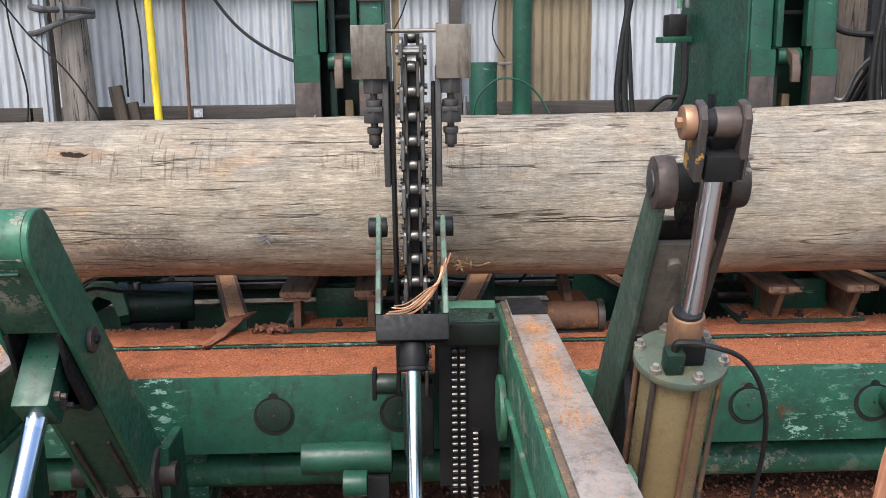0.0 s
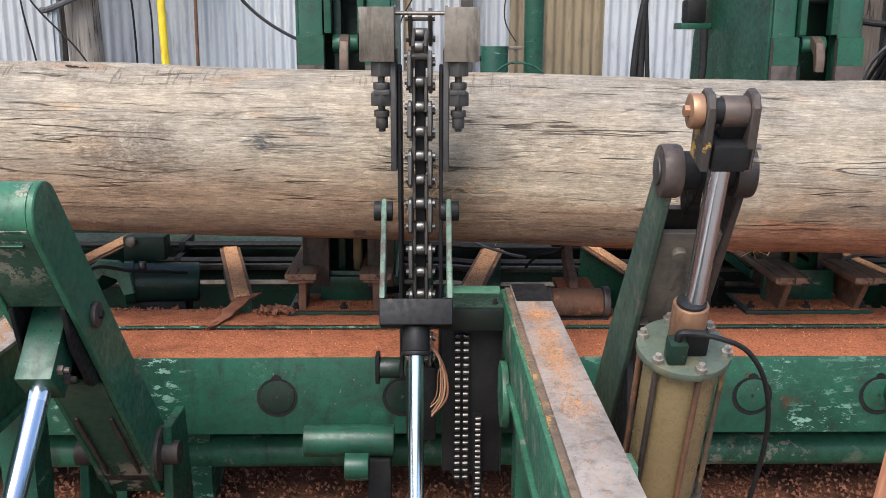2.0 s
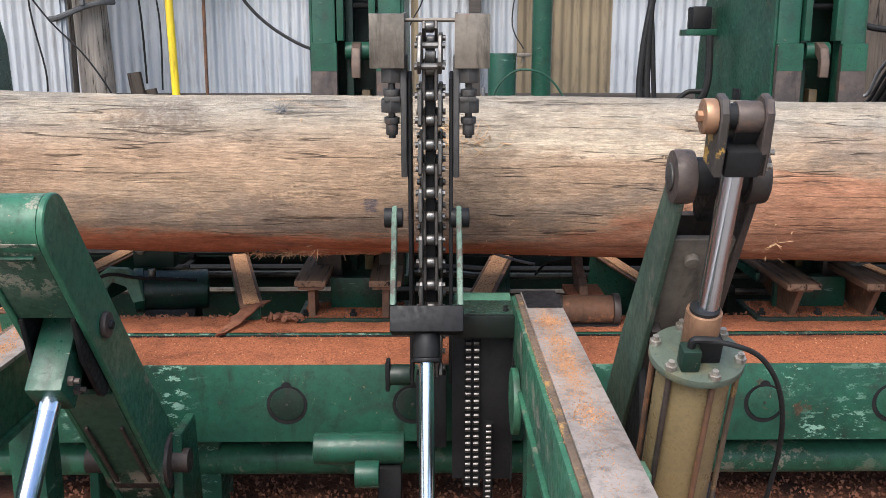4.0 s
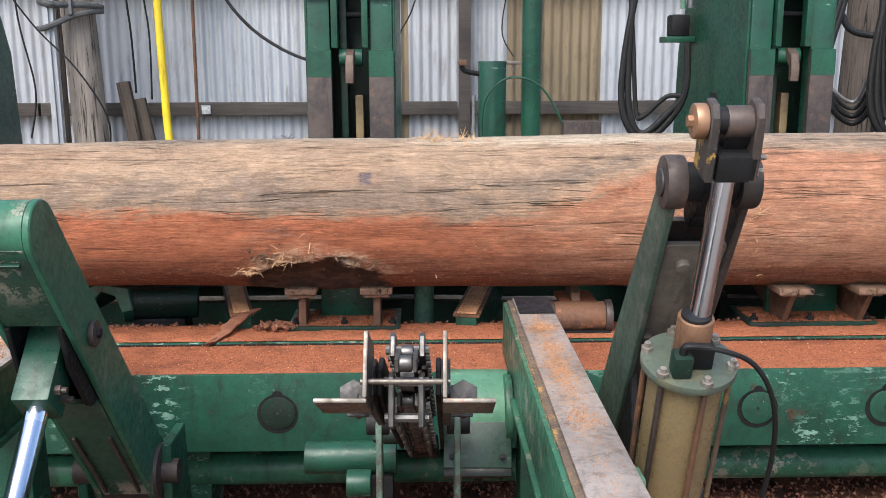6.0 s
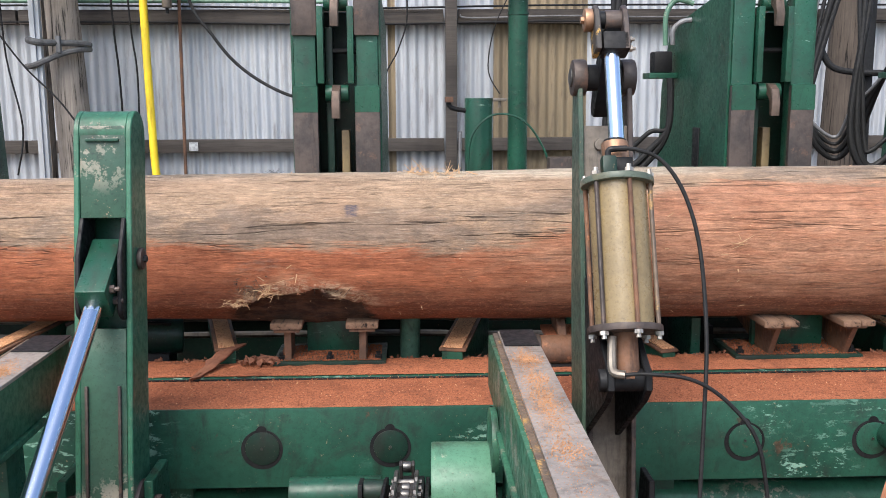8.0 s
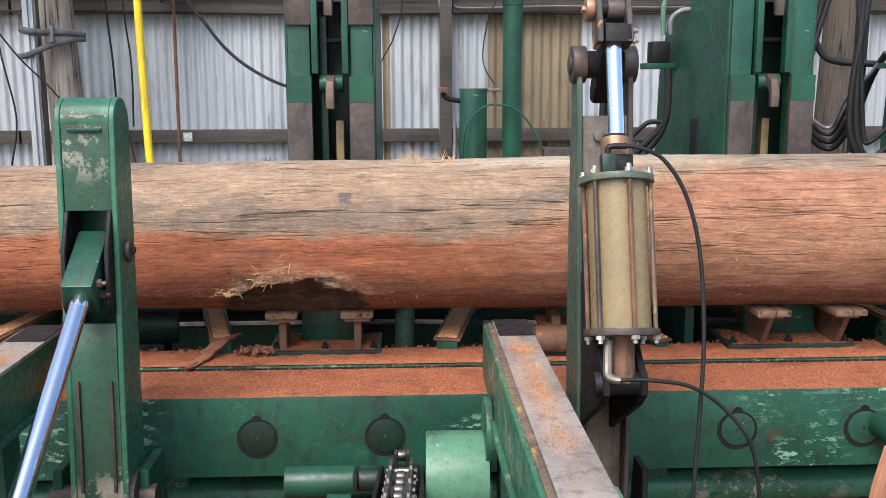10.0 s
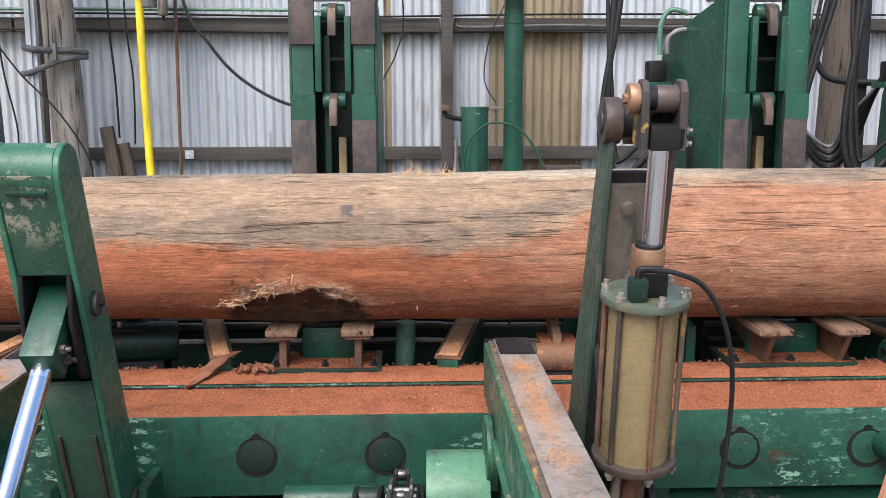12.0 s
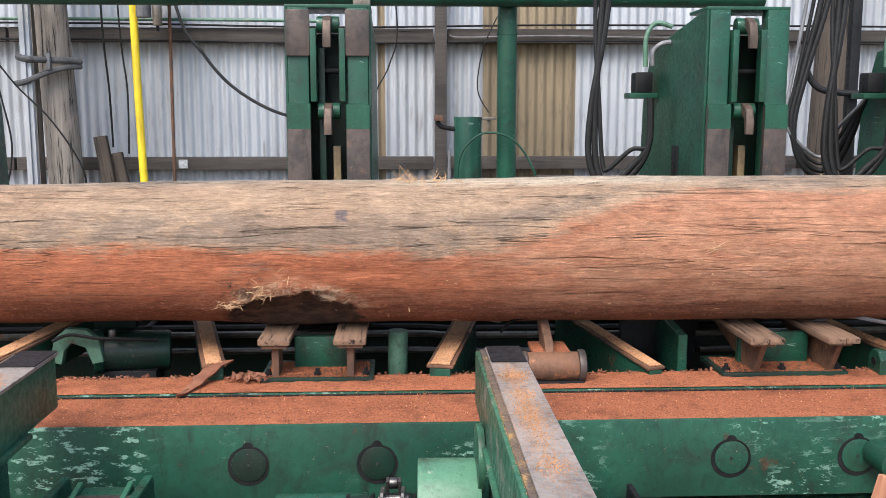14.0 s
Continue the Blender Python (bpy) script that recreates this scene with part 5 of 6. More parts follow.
def right_arm():
    a = thing("pusher_arm", "pusher arm with dark steel web, green side plates and air cylinder", "pusher arm", pose(RIGHT_X, *ARM_R), "pusher arms")
    for s in (-1, 1):
        x0, x1 = sorted((s * 0.07, s * 0.086))
        arc = [(0.01 + 0.05 * math.cos(t), BOSS + 0.05 * math.sin(t)) for t in [math.pi * i / 8 for i in range(9)]]
        p = part("side_plate", plate(B(), [(0.08, -0.07), (0.095, 0.75)] + arc + [(-0.062, 1.2), (-0.11, 0.5), (-0.09, -0.07)], "x", x0, x1), ARMSIDE if s < 0 else WORN, a)
        part("boss", rod(B(), (s * 0.055, 0.0, BOSS), (s * 0.1, 0.0, BOSS), 0.058, 32, bev=0.008), WORN, p, "worn steel pivot boss")
        part("boss_pin", rod(B(), (s * 0.1, 0.0, BOSS), (s * 0.106, 0.0, BOSS), 0.03, 24, bev=0.003), NUTS, p)
    part("web", box(B(), -0.0695, 0.0695, -0.045, -0.028, -0.07, 1.31, 0.004), ARMWEB, a, "stained grey brown web plate")
    part("back_web", box(B(), -0.0695, 0.0695, 0.03, 0.045, -0.07, 1.31, 0.004), WORN, a)
    part("cross_boss", rod(B(), (-0.054, 0, BOSS), (0.054, 0, BOSS), 0.042, 24), BLACK, a)
    part("lug", rod(B(), (-0.02, -0.045, 1.25), (-0.02, -0.065, 1.25), 0.018, 14, bev=0.004), ARMWEB, a)
    part("stiffener", box(B(), -0.0695, -0.045, -0.075, -0.0455, -0.02, 1.0, 0.004), WORN, a)
    part("hub", rod(B(), (-0.12, 0, 0), (0.12, 0, 0), 0.06, 28, bev=0.008), BLACK, a)
    for x in (-0.075, 0.03):
        part("bottom_lug", plate(B(), [(-0.046, 0.86), (-0.046, 0.32), (-0.39, 0.5), (-0.445, 0.545), (-0.442, 0.595), (-0.4, 0.62)], "x", x, x + 0.02), BLACK, a, "black cylinder lug")
    r = part("rocker", plate(B(), [(-0.045, -0.03), (-0.03, -0.13), (0.0, -0.145), (0.03, -0.13), (0.045, -0.03), (0.035, 0.1), (0.03, 0.2), (0.0, 0.225), (-0.03, 0.2), (-0.04, 0.1)], "x", -0.034, 0.022), BLACK, a, "black rocker link")
    part("barrel", rod(B(), (-0.036, 0, 0.2), (0.03, 0, 0.2), 0.032, 28, bev=0.004), WORN, r)
    # the air cylinder, in its own space: foot pin at the origin, axis along z
    c = part("air_cylinder", rod(B(), (0, 0, 0.152), (0, 0, 0.564), 0.084, 40), TUBE, a, "olive tan cylinder tube")
    part("gland", rod(B(), (0, 0, 0.584), (0, 0, 0.7), 0.04, 28, bev=0.004), BRONZE, c, "bronze rod gland")
    part("seal", rod(B(), (0, 0, 0.7), (0, 0, 0.707), 0.033, 24), RUBBER, c)
    part("top_cap", rod(B(), (0, 0, 0.564), (0, 0, 0.584), 0.107, 40, bev=0.004), CAPGREEN, c, "pale green scuffed end cap")
    part("bottom_cap", rod(B(), (0, 0, 0.132), (0, 0, 0.152), 0.107, 40, bev=0.004), WORN, c)
    part("port_block", box(B(), -0.055, -0.012, -0.075, -0.03, 0.584, 0.64, 0.008), GREEN_DARK_SHADED, c)
    part("neck", box(B(), -0.02, 0.042, -0.042, 0.04, 0.584, 0.645, 0.006), BLACK, c)
    for i in range(6):
        o = Vector((math.cos(i * math.pi / 3 - 1.41), math.sin(i * math.pi / 3 - 1.41), 0)) * 0.0945
        part("tie_rod", rod(B(), o + Vector((0, 0, 0.14)), o + Vector((0, 0, 0.574)), 0.0068, 10), (RUST, OCHRE, GREEN, WORN, RUST, WORN)[i], c)
        part("nut", bolt(B(), o + Vector((0, 0, 0.584)), (0, 0, 1), 0.0135, 0.011), BOLT, c)
        part("nut", bolt(B(), o + Vector((0, 0, 0.132)), (0, 0, -1), 0.0135, 0.011), BOLT, c)
    part("foot_eye", rod(B(), (0, 0, 0.0), (0, 0, 0.132), 0.034, 24), RUST, c)
    part("foot_pin", rod(B(), (-0.085, 0, 0), (0.06, 0, 0), 0.032, 20, bev=0.004), BLACK, c)
    part("elbow", sweep(B(), [(-0.045, -0.03, 0.12), (-0.05, -0.035, 0.06), (-0.05, -0.045, 0.02), (-0.02, -0.055, 0.01)], 0.013, 10), PLATE, c)
    part("hose_fitting", sweep(B(), [(-0.033, -0.055, 0.63), (-0.033, -0.055, 0.655), (-0.02, -0.058, 0.662), (0.02, -0.062, 0.662)], 0.009, 10), BLACK, c)
    part("hose", sweep(B(), [(-0.01, -0.062, 0.662), (0.05, -0.068, 0.656), (0.12, -0.07, 0.62), (0.18, -0.065, 0.52), (0.215, -0.055, 0.36), (0.22, -0.04, 0.12), (0.2, -0.03, -0.1), (0.17, 0.0, -0.4)], 0.006, 10), RUBBER, c, "black rubber hose")
    part("hose", sweep(B(), [(-0.03, -0.055, 0.01), (0.05, -0.07, 0.01), (0.17, -0.07, -0.01), (0.27, -0.06, -0.08), (0.34, -0.05, -0.19), (0.37, 0, -0.4)], 0.0058, 10), RUBBER, c, "black rubber hose")
    # its rod, with the clevis pin at the origin
    q = part("rod", rod(B(), (0, 0, -0.75), (0, 0, -0.06), 0.0235, 28), ROD, a, "chrome piston rod with clevis")
    part("clevis_block", box(B(), -0.032, 0.05, -0.045, 0.035, -0.112, -0.055, 0.006), BLACK, a)
    for x in (-0.054, 0.032):
        part("clevis_cheek", plate(B(), [(-0.045, -0.11), (0.035, -0.11), (0.042, -0.05), (0.036, 0.02), (0.015, 0.042), (-0.015, 0.042), (-0.036, 0.02), (-0.045, -0.05)], "x", x, x + 0.018), CHEEK if x < 0 else WORN, a)
    part("clevis_pin", rod(B(), (-0.054, 0, 0), (0.052, 0, 0), 0.026, 24), BLACK, a)
    part("pin_head", rod(B(), (-0.08, 0, 0), (-0.054, 0, 0), 0.035, 28, bev=0.005), BRONZE, a, "copper coloured pin head")
    part("pin_key", rod(B(), (-0.09, 0, 0), (-0.08, 0, 0), 0.012, 6), BRONZE, a)
    for z in (-0.1, -0.07):
        part("clevis_bolt", bolt(B(), (0.05, -0.015, z), (1, 0, 0), 0.011, 0.01), BOLT, a)
    tip = [o for o in a.children if o.name.startswith(("clevis_", "pin_head", "pin_key"))]
    for o in tip:
        o.parent = q
    s = thing("arm_pivot_stand", "dark pivot stand for a pusher arm", "stand", group="pivot stands")
    for x in (0.46, 0.76):
        part("cheek", plate(B(), [(2.8, -0.05), (3.05, -0.05), (2.96, 0.47), (2.84, 0.47)], "x", x, x + 0.02), BLACK, s)
    part("shaft", rod(B(), (0.45, *ARM_R), (0.79, *ARM_R), 0.035, 20), WORN, s)
    return a, r, c, q


ARMSIDE = paint("worn_arm_side", (0.055, 0.092, 0.066), (0.035, 0.056, 0.043), (0.12, 0.11, 0.09), 0.52, 0.55, 0.5)
ARMWEB = steel("stained_web", (0.16, 0.135, 0.11), (0.085, 0.072, 0.062), 0.6, 0.3, 0.6, (0.05, 0.04, 0.035))
CAPGREEN = paint("cap_green", (0.085, 0.105, 0.082), (0.05, 0.063, 0.05), (0.2, 0.15, 0.07), 0.53, 0.58, 0.36)
CHEEK = paint("yellow_scraped_steel", (0.055, 0.045, 0.04), (0.03, 0.027, 0.025), (0.36, 0.21, 0.05), 0.58, 0.62, 0.5)
FOOT = (-0.402, 0.567)
ROCK = [(0, 9.4), (6.9, 9.4), (7.5, 35.6), (10, 42), (10.5, 27), (11, 43.5), (11.5, 49), (12, 53), (12.55, 54), (12.8, 20), (13, 12), (14, 12)]


# ---- chain turner ----
TURN_P = (2.99, 0.445)
TURNER = [(0, 3.75), (3.2, 3.75), (4.6, 3.75), (5.0, 7), (5.3, 18), (5.5, 34.5), (5.7, 45.5), (5.9, 55.5), (6.1, 65.5), (6.25, 72.5), (6.4, 80), (7, 80.5), (14, 80.5)]
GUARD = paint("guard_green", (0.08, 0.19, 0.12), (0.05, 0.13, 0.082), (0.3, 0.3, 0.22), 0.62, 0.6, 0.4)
# shade on the lid and oily front is mixed into these colours
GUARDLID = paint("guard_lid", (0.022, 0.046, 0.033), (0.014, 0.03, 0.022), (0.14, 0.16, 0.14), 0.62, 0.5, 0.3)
GUARDFRONT = paint("oily_shaded_guard", (0.007, 0.011, 0.009), (0.005, 0.007, 0.006), (0.09, 0.1, 0.085), 0.64, 0.5, 0.4)
EAR = paint("dirty_ear_green", (0.11, 0.17, 0.13), (0.06, 0.1, 0.075), (0.06, 0.05, 0.04), 0.5, 0.52, 0.5)
PITCH, FOOT_Z, RUN, NOSE = 0.0758, 0.29, 0.98, 0.05
LINKS = []


def chain_pose(s):
    """A place on the chain's loop: down the front, round the foot, up the back, over the nose."""
    total = 2 * RUN + 2 * math.pi * NOSE
    s %= total
    if s < RUN:
        return pose(0, -NOSE, FOOT_Z + RUN - s, 180, 0, 0)
    s -= RUN
    if s < math.pi * NOSE:
        a = s / NOSE
        return pose(0, -NOSE * math.cos(a), FOOT_Z - NOSE * math.sin(a), 180 + math.degrees(a), 0, 0)
    s -= math.pi * NOSE
    if s < RUN:
        return pose(0, NOSE, FOOT_Z + s, 0, 0, 0)
    a = (s - RUN) / NOSE
    return pose(0, NOSE * math.cos(a), FOOT_Z + RUN + NOSE * math.sin(a), math.degrees(a), 0, 0)


def turner():
    t = thing("chain_turner", "black greasy log turner bar with heavy roller chain", "log turner", pose(-0.02, *TURN_P))
    part("guide_bar", box(B(), -0.016, 0.016, -0.03, 0.03, FOOT_Z - 0.02, FOOT_Z + RUN + 0.01, 0.004), BLACK, t)
    part("root_arm", box(B(), -0.05, 0.05, -0.06, -0.01, -0.03, 0.235, 0.005), BLACK, t)
    for s in (-1, 1):
        x0, x1 = sorted((s * 0.058, s * 0.07))
        part("side_rail", plate(B(), [(-0.05, 0.2), (0.05, 0.24), (0.06, 0.3), (0.06, 1.16), (0.02, 1.22), (-0.03, 1.2), (-0.05, 0.95)], "x", x0, x1), BLACK, t)
        x0, x1 = sorted((s * 0.0705, s * 0.09))
        b = part("tension_plate", plate(B(), [(-0.06, 0.90), (0.03, 0.90), (0.05, 1.2), (0.02, 1.27), (-0.04, 1.27), (-0.06, 1.2)], "x", x0, x1), NUTS, t, "dark worn steel tension plate")
        xa, xb = sorted((s * 0.075, s * 0.18))
        part("guard_plate", box(B(), xa, xb, -0.075, -0.066, 1.235, 1.395, 0.003), PLATE, b, "scuffed steel guard plate")
        xa, xb = sorted((s * 0.075, s * 0.084))
        part("guard_flange", box(B(), xa, xb, -0.065, 0.07, 1.24, 1.395, 0.003), PLATE, b)
        x = s * 0.118
        rod_bm = rod(B(), (x, -0.035, 1.02), (x, -0.035, 1.24), 0.011, 12)
        for z, r, h in ((1.19, 0.034, 0.045), (1.15, 0.026, 0.02), (1.10, 0.036, 0.04), (1.065, 0.024, 0.02), (1.03, 0.019, 0.035)):
            rod(rod_bm, (x, -0.035, z), (x, -0.035, z + h), r, 6 if r > 0.03 else 14, bev=0.003)
        part("adjuster_bolt", rod_bm, NUTS, b, "stacked adjuster nuts")
        part("adjuster_lug", box(B(), *sorted((s * 0.0905, s * 0.14)), -0.07, 0.0, 1.135, 1.15, 0.003), NUTS, b)
    part("idler", rod(B(), (-0.14, 0, 0.21), (-0.071, 0, 0.21), 0.036, 24, bev=0.005), GREEN_DARK_SHADED, t, "oily green idler stub")
    part("idler_cap", box(B(), -0.155, -0.14, -0.03, 0.03, 0.16, 0.26, 0.004), BLACK, t)
    part("cross_rod", rod(B(), (-0.09, -0.03, 1.375), (0.09, -0.03, 1.375), 0.006, 12), PLATE, t)
    part("nose_sprocket", rod(B(), (-0.014, 0, FOOT_Z + RUN), (0.014, 0, FOOT_Z + RUN), 0.034, 20), LINK, t)
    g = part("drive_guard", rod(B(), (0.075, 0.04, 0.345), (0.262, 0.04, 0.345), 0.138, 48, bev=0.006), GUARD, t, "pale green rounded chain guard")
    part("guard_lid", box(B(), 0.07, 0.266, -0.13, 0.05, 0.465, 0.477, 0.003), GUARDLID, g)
    part("guard_front", box(B(), 0.07, 0.266, -0.155, -0.131, 0.405, 0.477, 0.005), GUARDFRONT, g, "oily green guard front, shade in its colour")
    part("guard_side", box(B(), 0.262, 0.268, -0.13, 0.06, -0.12, 0.464, 0.003), BLACK, g)
    part("guard_back", box(B(), 0.07, 0.262, -0.104, -0.096, -0.12, 0.464, 0.003), BLACK, g)
    for x in (0.095, 0.24):
        part("guard_bolt", bolt(B(), (x, -0.1, 0.477), (0, 0, 1), 0.01, 0.009), BLACK, g)
    crumbs("guard_dust", 300, lambda r: (lambda q: (min(0.255, max(0.08, r.gauss(0.13, 0.05))), 0.04 + 0.127 * math.sin(q), 0.342 + 0.127 * math.cos(q)))(r.gauss(1.1, 0.35)), 0.008, CHIPS, t, 31)
    drive_chain(t, 0.135, -0.114, -0.15, 0.4, 0.0254, 2)
    drive_chain(t, 0.19, -0.118, -0.35, 0.1, 0.02, 1)
    # one outer and one inner chain link, then the whole loop
    outer = B()
    for s in (-1, 1):
        plate(outer, [(-0.016, -0.017), (0.026, -0.017), (0.036, -0.008), (0.036, PITCH + 0.008), (0.026, PITCH + 0.017), (-0.016, PITCH + 0.017)], "x", *sorted((s * 0.0245, s * 0.037)))
    for z in (0, PITCH):
        rod(outer, (-0.046, 0, z), (0.046, 0, z), 0.01, 8)
    om = mesh_of("link_outer", outer, LINK)
    inner = B()
    for s in (-1, 1):
        plate(inner, [(-0.014, -0.014), (0.012, -0.014), (0.01, PITCH / 2), (0.012, PITCH + 0.014), (-0.014, PITCH + 0.014), (-0.012, PITCH / 2)], "x", *sorted((s * 0.0135, s * 0.0235)))
    im = mesh_of("link_inner", inner, INNER)
    roller = B()
    rod(roller, (-0.013, 0, 0), (0.013, 0, 0), 0.0175, 18, bev=0.004)
    rm = mesh_of("roller", roller, PIN)
    for i in range(30):
        o = new("chain_link", om if i % 2 else im)
        o.parent = t
        if i % 2 == 0:
            for z in (0, PITCH):
                r = new("roller", rm)
                r.parent, r.location = o, (0, 0, z)
        LINKS.append((o, i * PITCH))
    b = thing("turner_pedestal", "dark oily pedestal and shaft carrying the turner", "pedestal")
    part("shaft", rod(B(), (-0.42, TURN_P[0], 0.385), (-0.11, TURN_P[0], 0.385), 0.055, 28, bev=0.005), GREEN, b)
    part("bearing", box(B(), -0.2, -0.12, 2.94, 3.04, -0.03, 0.335, 0.01), BLACK, b)
    part("collar", rod(B(), (-0.27, 2.86, 0.35), (-0.19, 2.86, 0.35), 0.045, 28, bev=0.005), GREEN, b)
    return t


def drive_chain(parent, x, y, z0, z1, pitch, strands):
    """A standing run of roller chain, each row of rollers on its plates."""
    c = part("drive_chain", box(B(), x - 0.012 * strands - 0.004, x + 0.012 * strands + 0.004, y + 0.004, y + 0.006, z0, z1, 0.0), BLACK, parent, "oily double roller chain")
    pl = B()
    rm = mesh_of("chain_roller", rod(B(), (-0.008, 0, 0), (0.008, 0, 0), 0.0075, 10), DRIVEPIN)
    n = int((z1 - z0) / pitch)
    for i in range(n):
        z = z0 + pitch * (i + 0.5)
        for k in range(strands):
            xc = x + (k - (strands - 1) / 2) * 0.027
            o = new("chain_roller", rm)
            o.parent, o.location = c, (xc, y, z)
            for s in (-1, 1):
                box(pl, xc + s * 0.0105 - 0.0012, xc + s * 0.0105 + 0.0012, y - 0.009, y + 0.005, z - pitch * 0.48, z + pitch * 0.48, 0.0)
    tagged(part("link_plate", pl, BLACK, c), kind="stuff")


def actuator(x, base, r_rod, r_tube, tube_len, length, end, label):
    """A cylinder at base; its rod is a part that slides along local z."""
    a = thing("hydraulic_cylinder", label, "hydraulic cylinder", pose(x, *base), "hydraulic cylinders")
    part("tube", rod(B(), (0, 0 if end else -0.07, -0.05), (0, 0 if end else -0.07, tube_len), r_tube, 28, bev=0.005), GREEN, a)
    part("foot_eye", rod(B(), (-0.05, 0, -0.05), (0.05, 0, -0.05), 0.05, 20, bev=0.005), GREEN, a)
    off, cut = (0, 0) if end else (-0.07, -0.43)
    r = part("piston_rod", rod(B(), (0, off, -length), (0, off, cut), r_rod, 32), ROD, a, "bright chrome piston rod")
    if end:
        part("rod_end", box(B(), -0.045, 0.045, -0.06, 0.05, -0.2, 0.03, 0.006), GREEN, r, "green rod end block")
        part("rod_collar", rod(B(), (0, 0, -0.235), (0, 0, -0.2), r_rod * 1.02, 28), CHROME, r)
        for y in (0.02, -0.03):
            part("clamp_bolt", bolt(B(), (0.045, y, -0.16), (1, 0, 0), 0.013, 0.014), WORN, a).parent = r
    else:
        part("yoke", box(B(), -0.11, 0.11, -0.13, -0.015, -0.375, -0.295, 0.008), BLACK, r, "heavy black yoke block")
        part("socket", rod(B(), (0.0, -0.07, -0.45), (0.0, -0.07, -0.375), r_rod * 1.75, 24, bev=0.006), BLACK, r)
        part("lock_nut", rod(B(), (0.0, -0.07, -0.462), (0.0, -0.07, -0.45), r_rod * 1.95, 24, bev=0.003), BLACK, r)
        for s in (-1, 1):
            part("ear", plate(B(), [(-0.13, -0.294), (-0.015, -0.294), (-0.015, -0.2), (0.025, 0.0), (0.02, 0.03), (-0.015, 0.035), (-0.035, 0.01)], "x", *sorted((s * 0.093, s * 0.11))), EAR, r, "dirty pale green yoke ear")
            part("ear_pin", rod(B(), (s * 0.075, 0, 0), (s * 0.135, 0, 0), 0.032, 20, bev=0.005), BLACK, r)
    return a, r


def bark_strip():
    g = thing("bark_strip", "torn strip of pale stringy bark caught on the chain", "bark")
    rnd = random.Random(3)
    for i in range(5):
        o = 0.008 * (i - 2)
        pts = [(-0.09 + o, 0, -0.07 + 0.006 * i), (-0.03, -0.01, -0.05 + o), (0.02, -0.012, -0.01 + o), (0.06, -0.01, 0.03), (0.085 + o, 0, 0.075 + 0.01 * i)]
        part("fibre", sweep(B(), [Vector(q) + Vector((rnd.gauss(0, 0.003), rnd.gauss(0, 0.003), rnd.gauss(0, 0.003))) for q in pts], 0.0035 if i < 3 else 0.002, 6), SPLINTER if i % 2 else SLABWOOD, g)
    return g


STRIP = bark_strip()
ground()
wall()
wall_fittings()
carriage_beam()
bunk(-0.552, -0.108, ((-0.555, -0.43), (-0.262, -0.135)), False)
bunk(1.284, 1.80, ((1.36, 1.5), (1.67, 1.8)), True)
undercarriage()
skids()
knees()
LEFT, TURN = left_arm(), turner()
RIGHT, ROCKER, CYL, CYL_ROD = right_arm()
BASE_L, BASE_T = (1.4, 0.16), (2.42, 0.05)
ACT_L = actuator(LEFT_X, BASE_L, 0.027, 0.055, 0.35, 1.25, True, "hydraulic cylinder with bright chrome rod and green clevis")
ACT_T = actuator(-0.03, BASE_T, 0.0235, 0.045, 0.25, 1.2, False, "hydraulic cylinder with bright chrome rod under the turner")


def between(rows, t):
    for (a, u), (b, v) in zip(rows, rows[1:]):
        if a <= t <= b:
            return u + (v - u) * (t - a) / (b - a)
    return rows[-1][1]


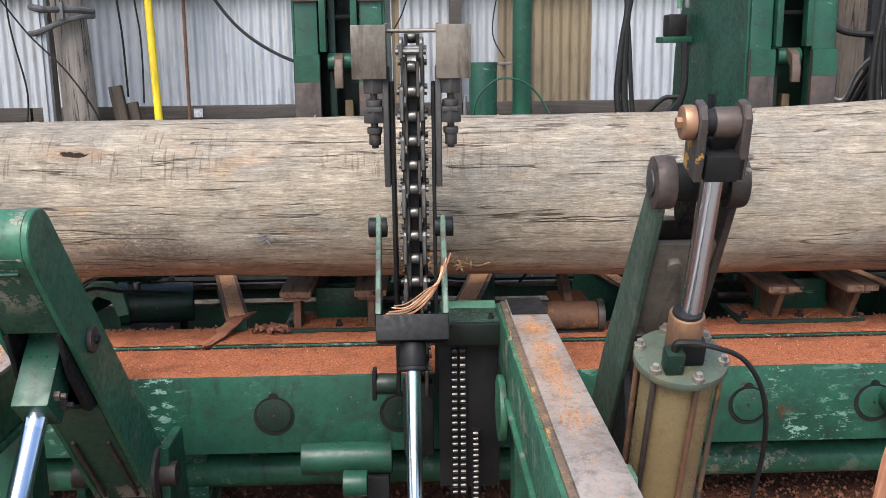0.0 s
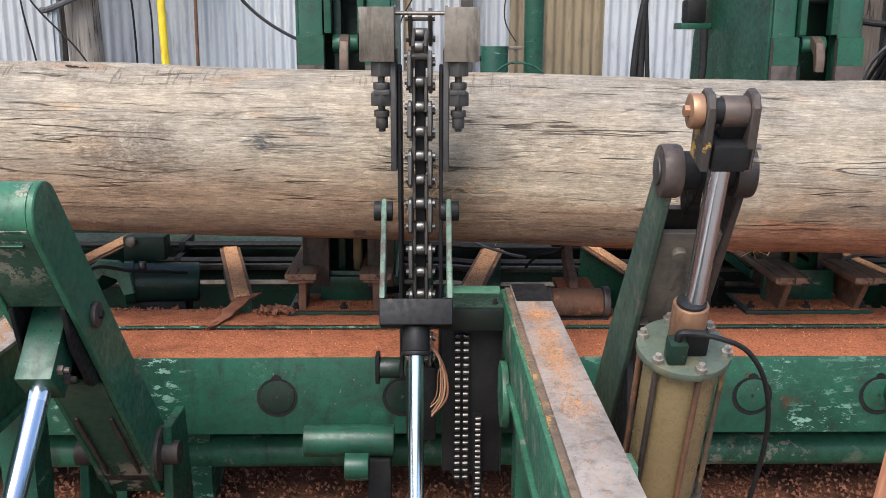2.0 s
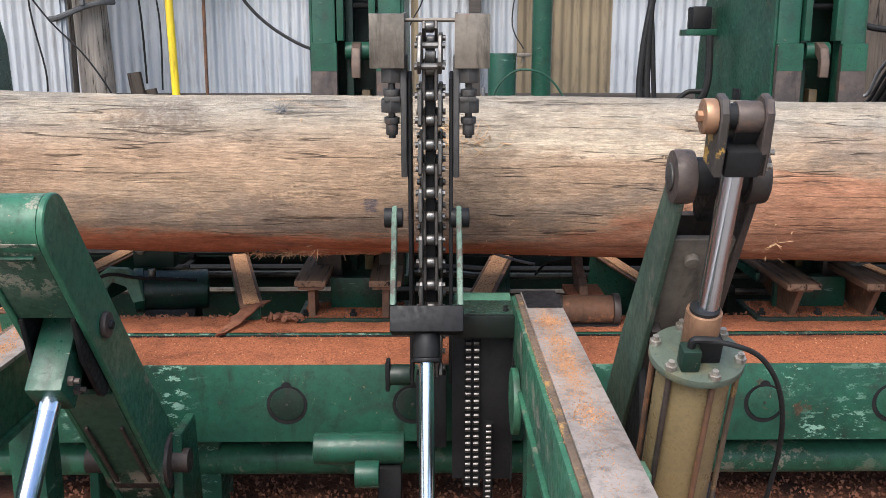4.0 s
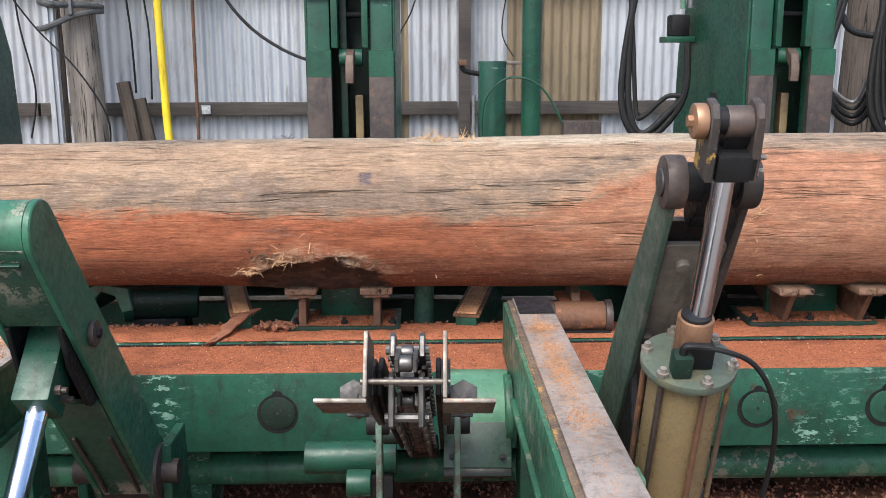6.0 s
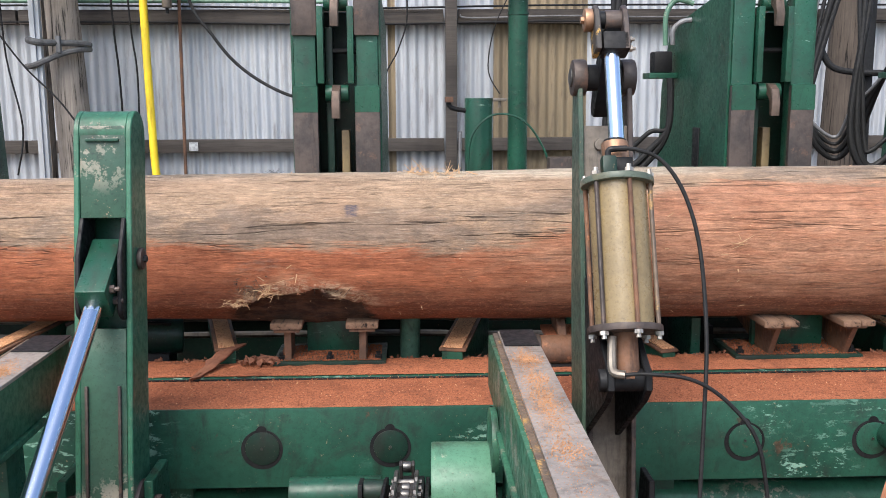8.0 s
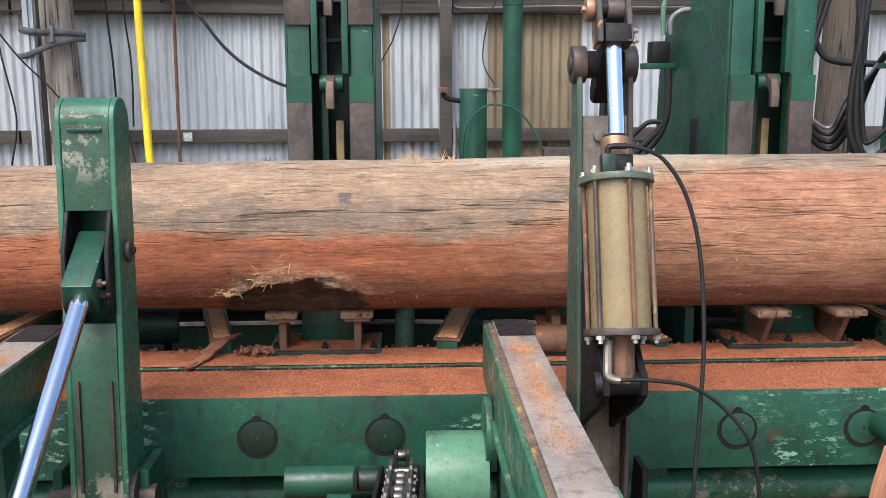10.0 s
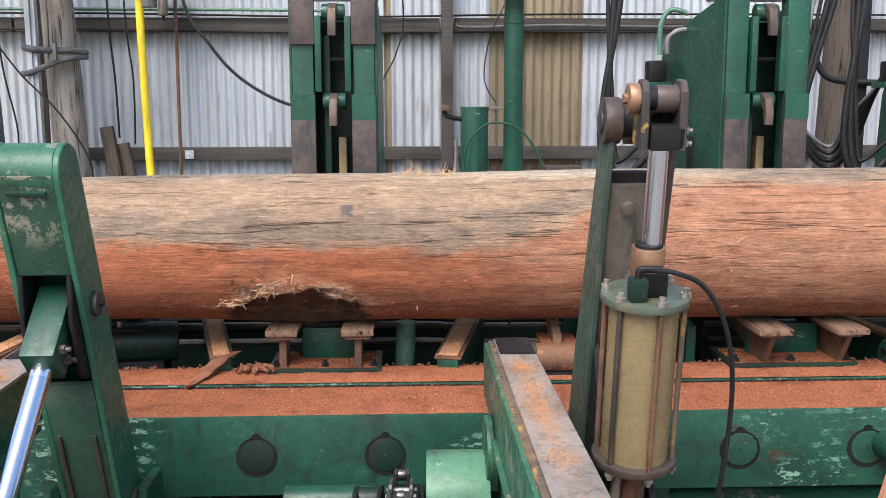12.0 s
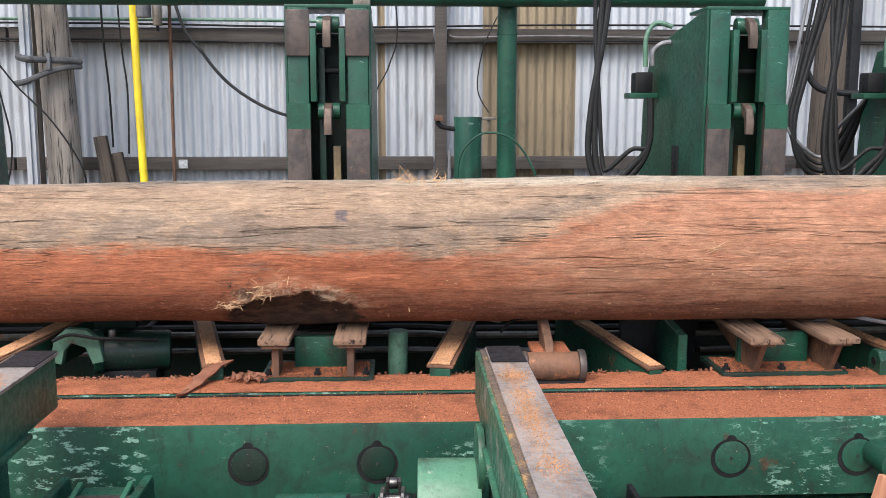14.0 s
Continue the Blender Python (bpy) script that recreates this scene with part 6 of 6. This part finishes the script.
def motions():
    walk(STRIP, [(0, pose(-0.01, 2.72, 1.04)), (0.55, pose(-0.01, 2.72, 1.04)), (0.8, pose(0.0, 2.71, 0.98, 0, -30, 0)), (1.1, pose(0.03, 2.78, 0.78, 0, -45, 0)), (1.5, pose(0.03, 2.8, 0.72, 0, -50, 0)), (2.0, pose(0.03, 2.8, 0.68, 0, -50, 0)),
                 (2.6, pose(0.03, 2.78, 0.3, 20, -30, 0)), (3.0, pose(0.03, 2.7, 0.04, 80, -10, 0)), (14, pose(0.03, 2.7, 0.04, 80, -10, 0))])
    walk(LOG, [(t, pose(0.0, y, z, 0, tilt, 0) @ pose(0, 0, 0, -turn, 0, 0)) for t, y, z, turn, tilt in LOG_ROWS])
    for o, x, rows in KNEES:
        walk(o, [(t, pose(x, y, 0)) for t, y in rows])
    walk(LEFT, [(t, pose(LEFT_X, *ARM_L, a)) for t, a in ANGLES_L])
    walk(RIGHT, [(t, pose(between(PLAY_R, t), *ARM_R, a)) for t, a in ANGLES_R])
    swing, aim, slide = [], [], []
    for t in sorted({t for t, _ in ROCK} | {7.2, 10.75, 12.7, 12.9}):
        a = between(ROCK, t)
        y, z = -0.203 * math.sin(radians(a)), BOSS + 0.203 * math.cos(radians(a))
        d = math.degrees(math.atan2(-(y - FOOT[0]), z - FOOT[1]))
        swing.append((t, pose(0.015, 0, BOSS, a)))
        aim.append((t, pose(-0.01, *FOOT, d)))
        slide.append((t, pose(-0.004, y, z, d)))
    walk(ROCKER, swing)
    walk(CYL, aim)
    walk(CYL_ROD, slide)
    walk(TURN, [(t, pose(-0.015, *TURN_P, a, 0, -1.7)) for t, a in TURNER])
    for (ob, piston), x, base, pivot, local, angles in ((ACT_L, LEFT_X, BASE_L, ARM_L, (-0.02, 0.788), ANGLES_L), (ACT_T, -0.03, BASE_T, TURN_P, (-0.035, 0.765), TURNER)):
        aim, slide = [], []
        for t, a in angles:
            c, s = math.cos(radians(a)), math.sin(radians(a))
            y, z = pivot[0] + local[0] * c - local[1] * s, pivot[1] + local[0] * s + local[1] * c
            dy, dz = y - base[0], z - base[1]
            aim.append((t, pose(x, *base, math.degrees(math.atan2(-dy, dz)))))
            slide.append((t, pose(0, 0, math.hypot(dy, dz))))
        walk(ob, aim)
        walk(piston, slide)
    stops = [0.2 * i for i in range(28)] + [5.6, 14.0]
    for o, s in LINKS:
        walk(o, [(t, chain_pose(s + 0.2 * min(t, 5.4))) for t in sorted(set(stops))])


motions()
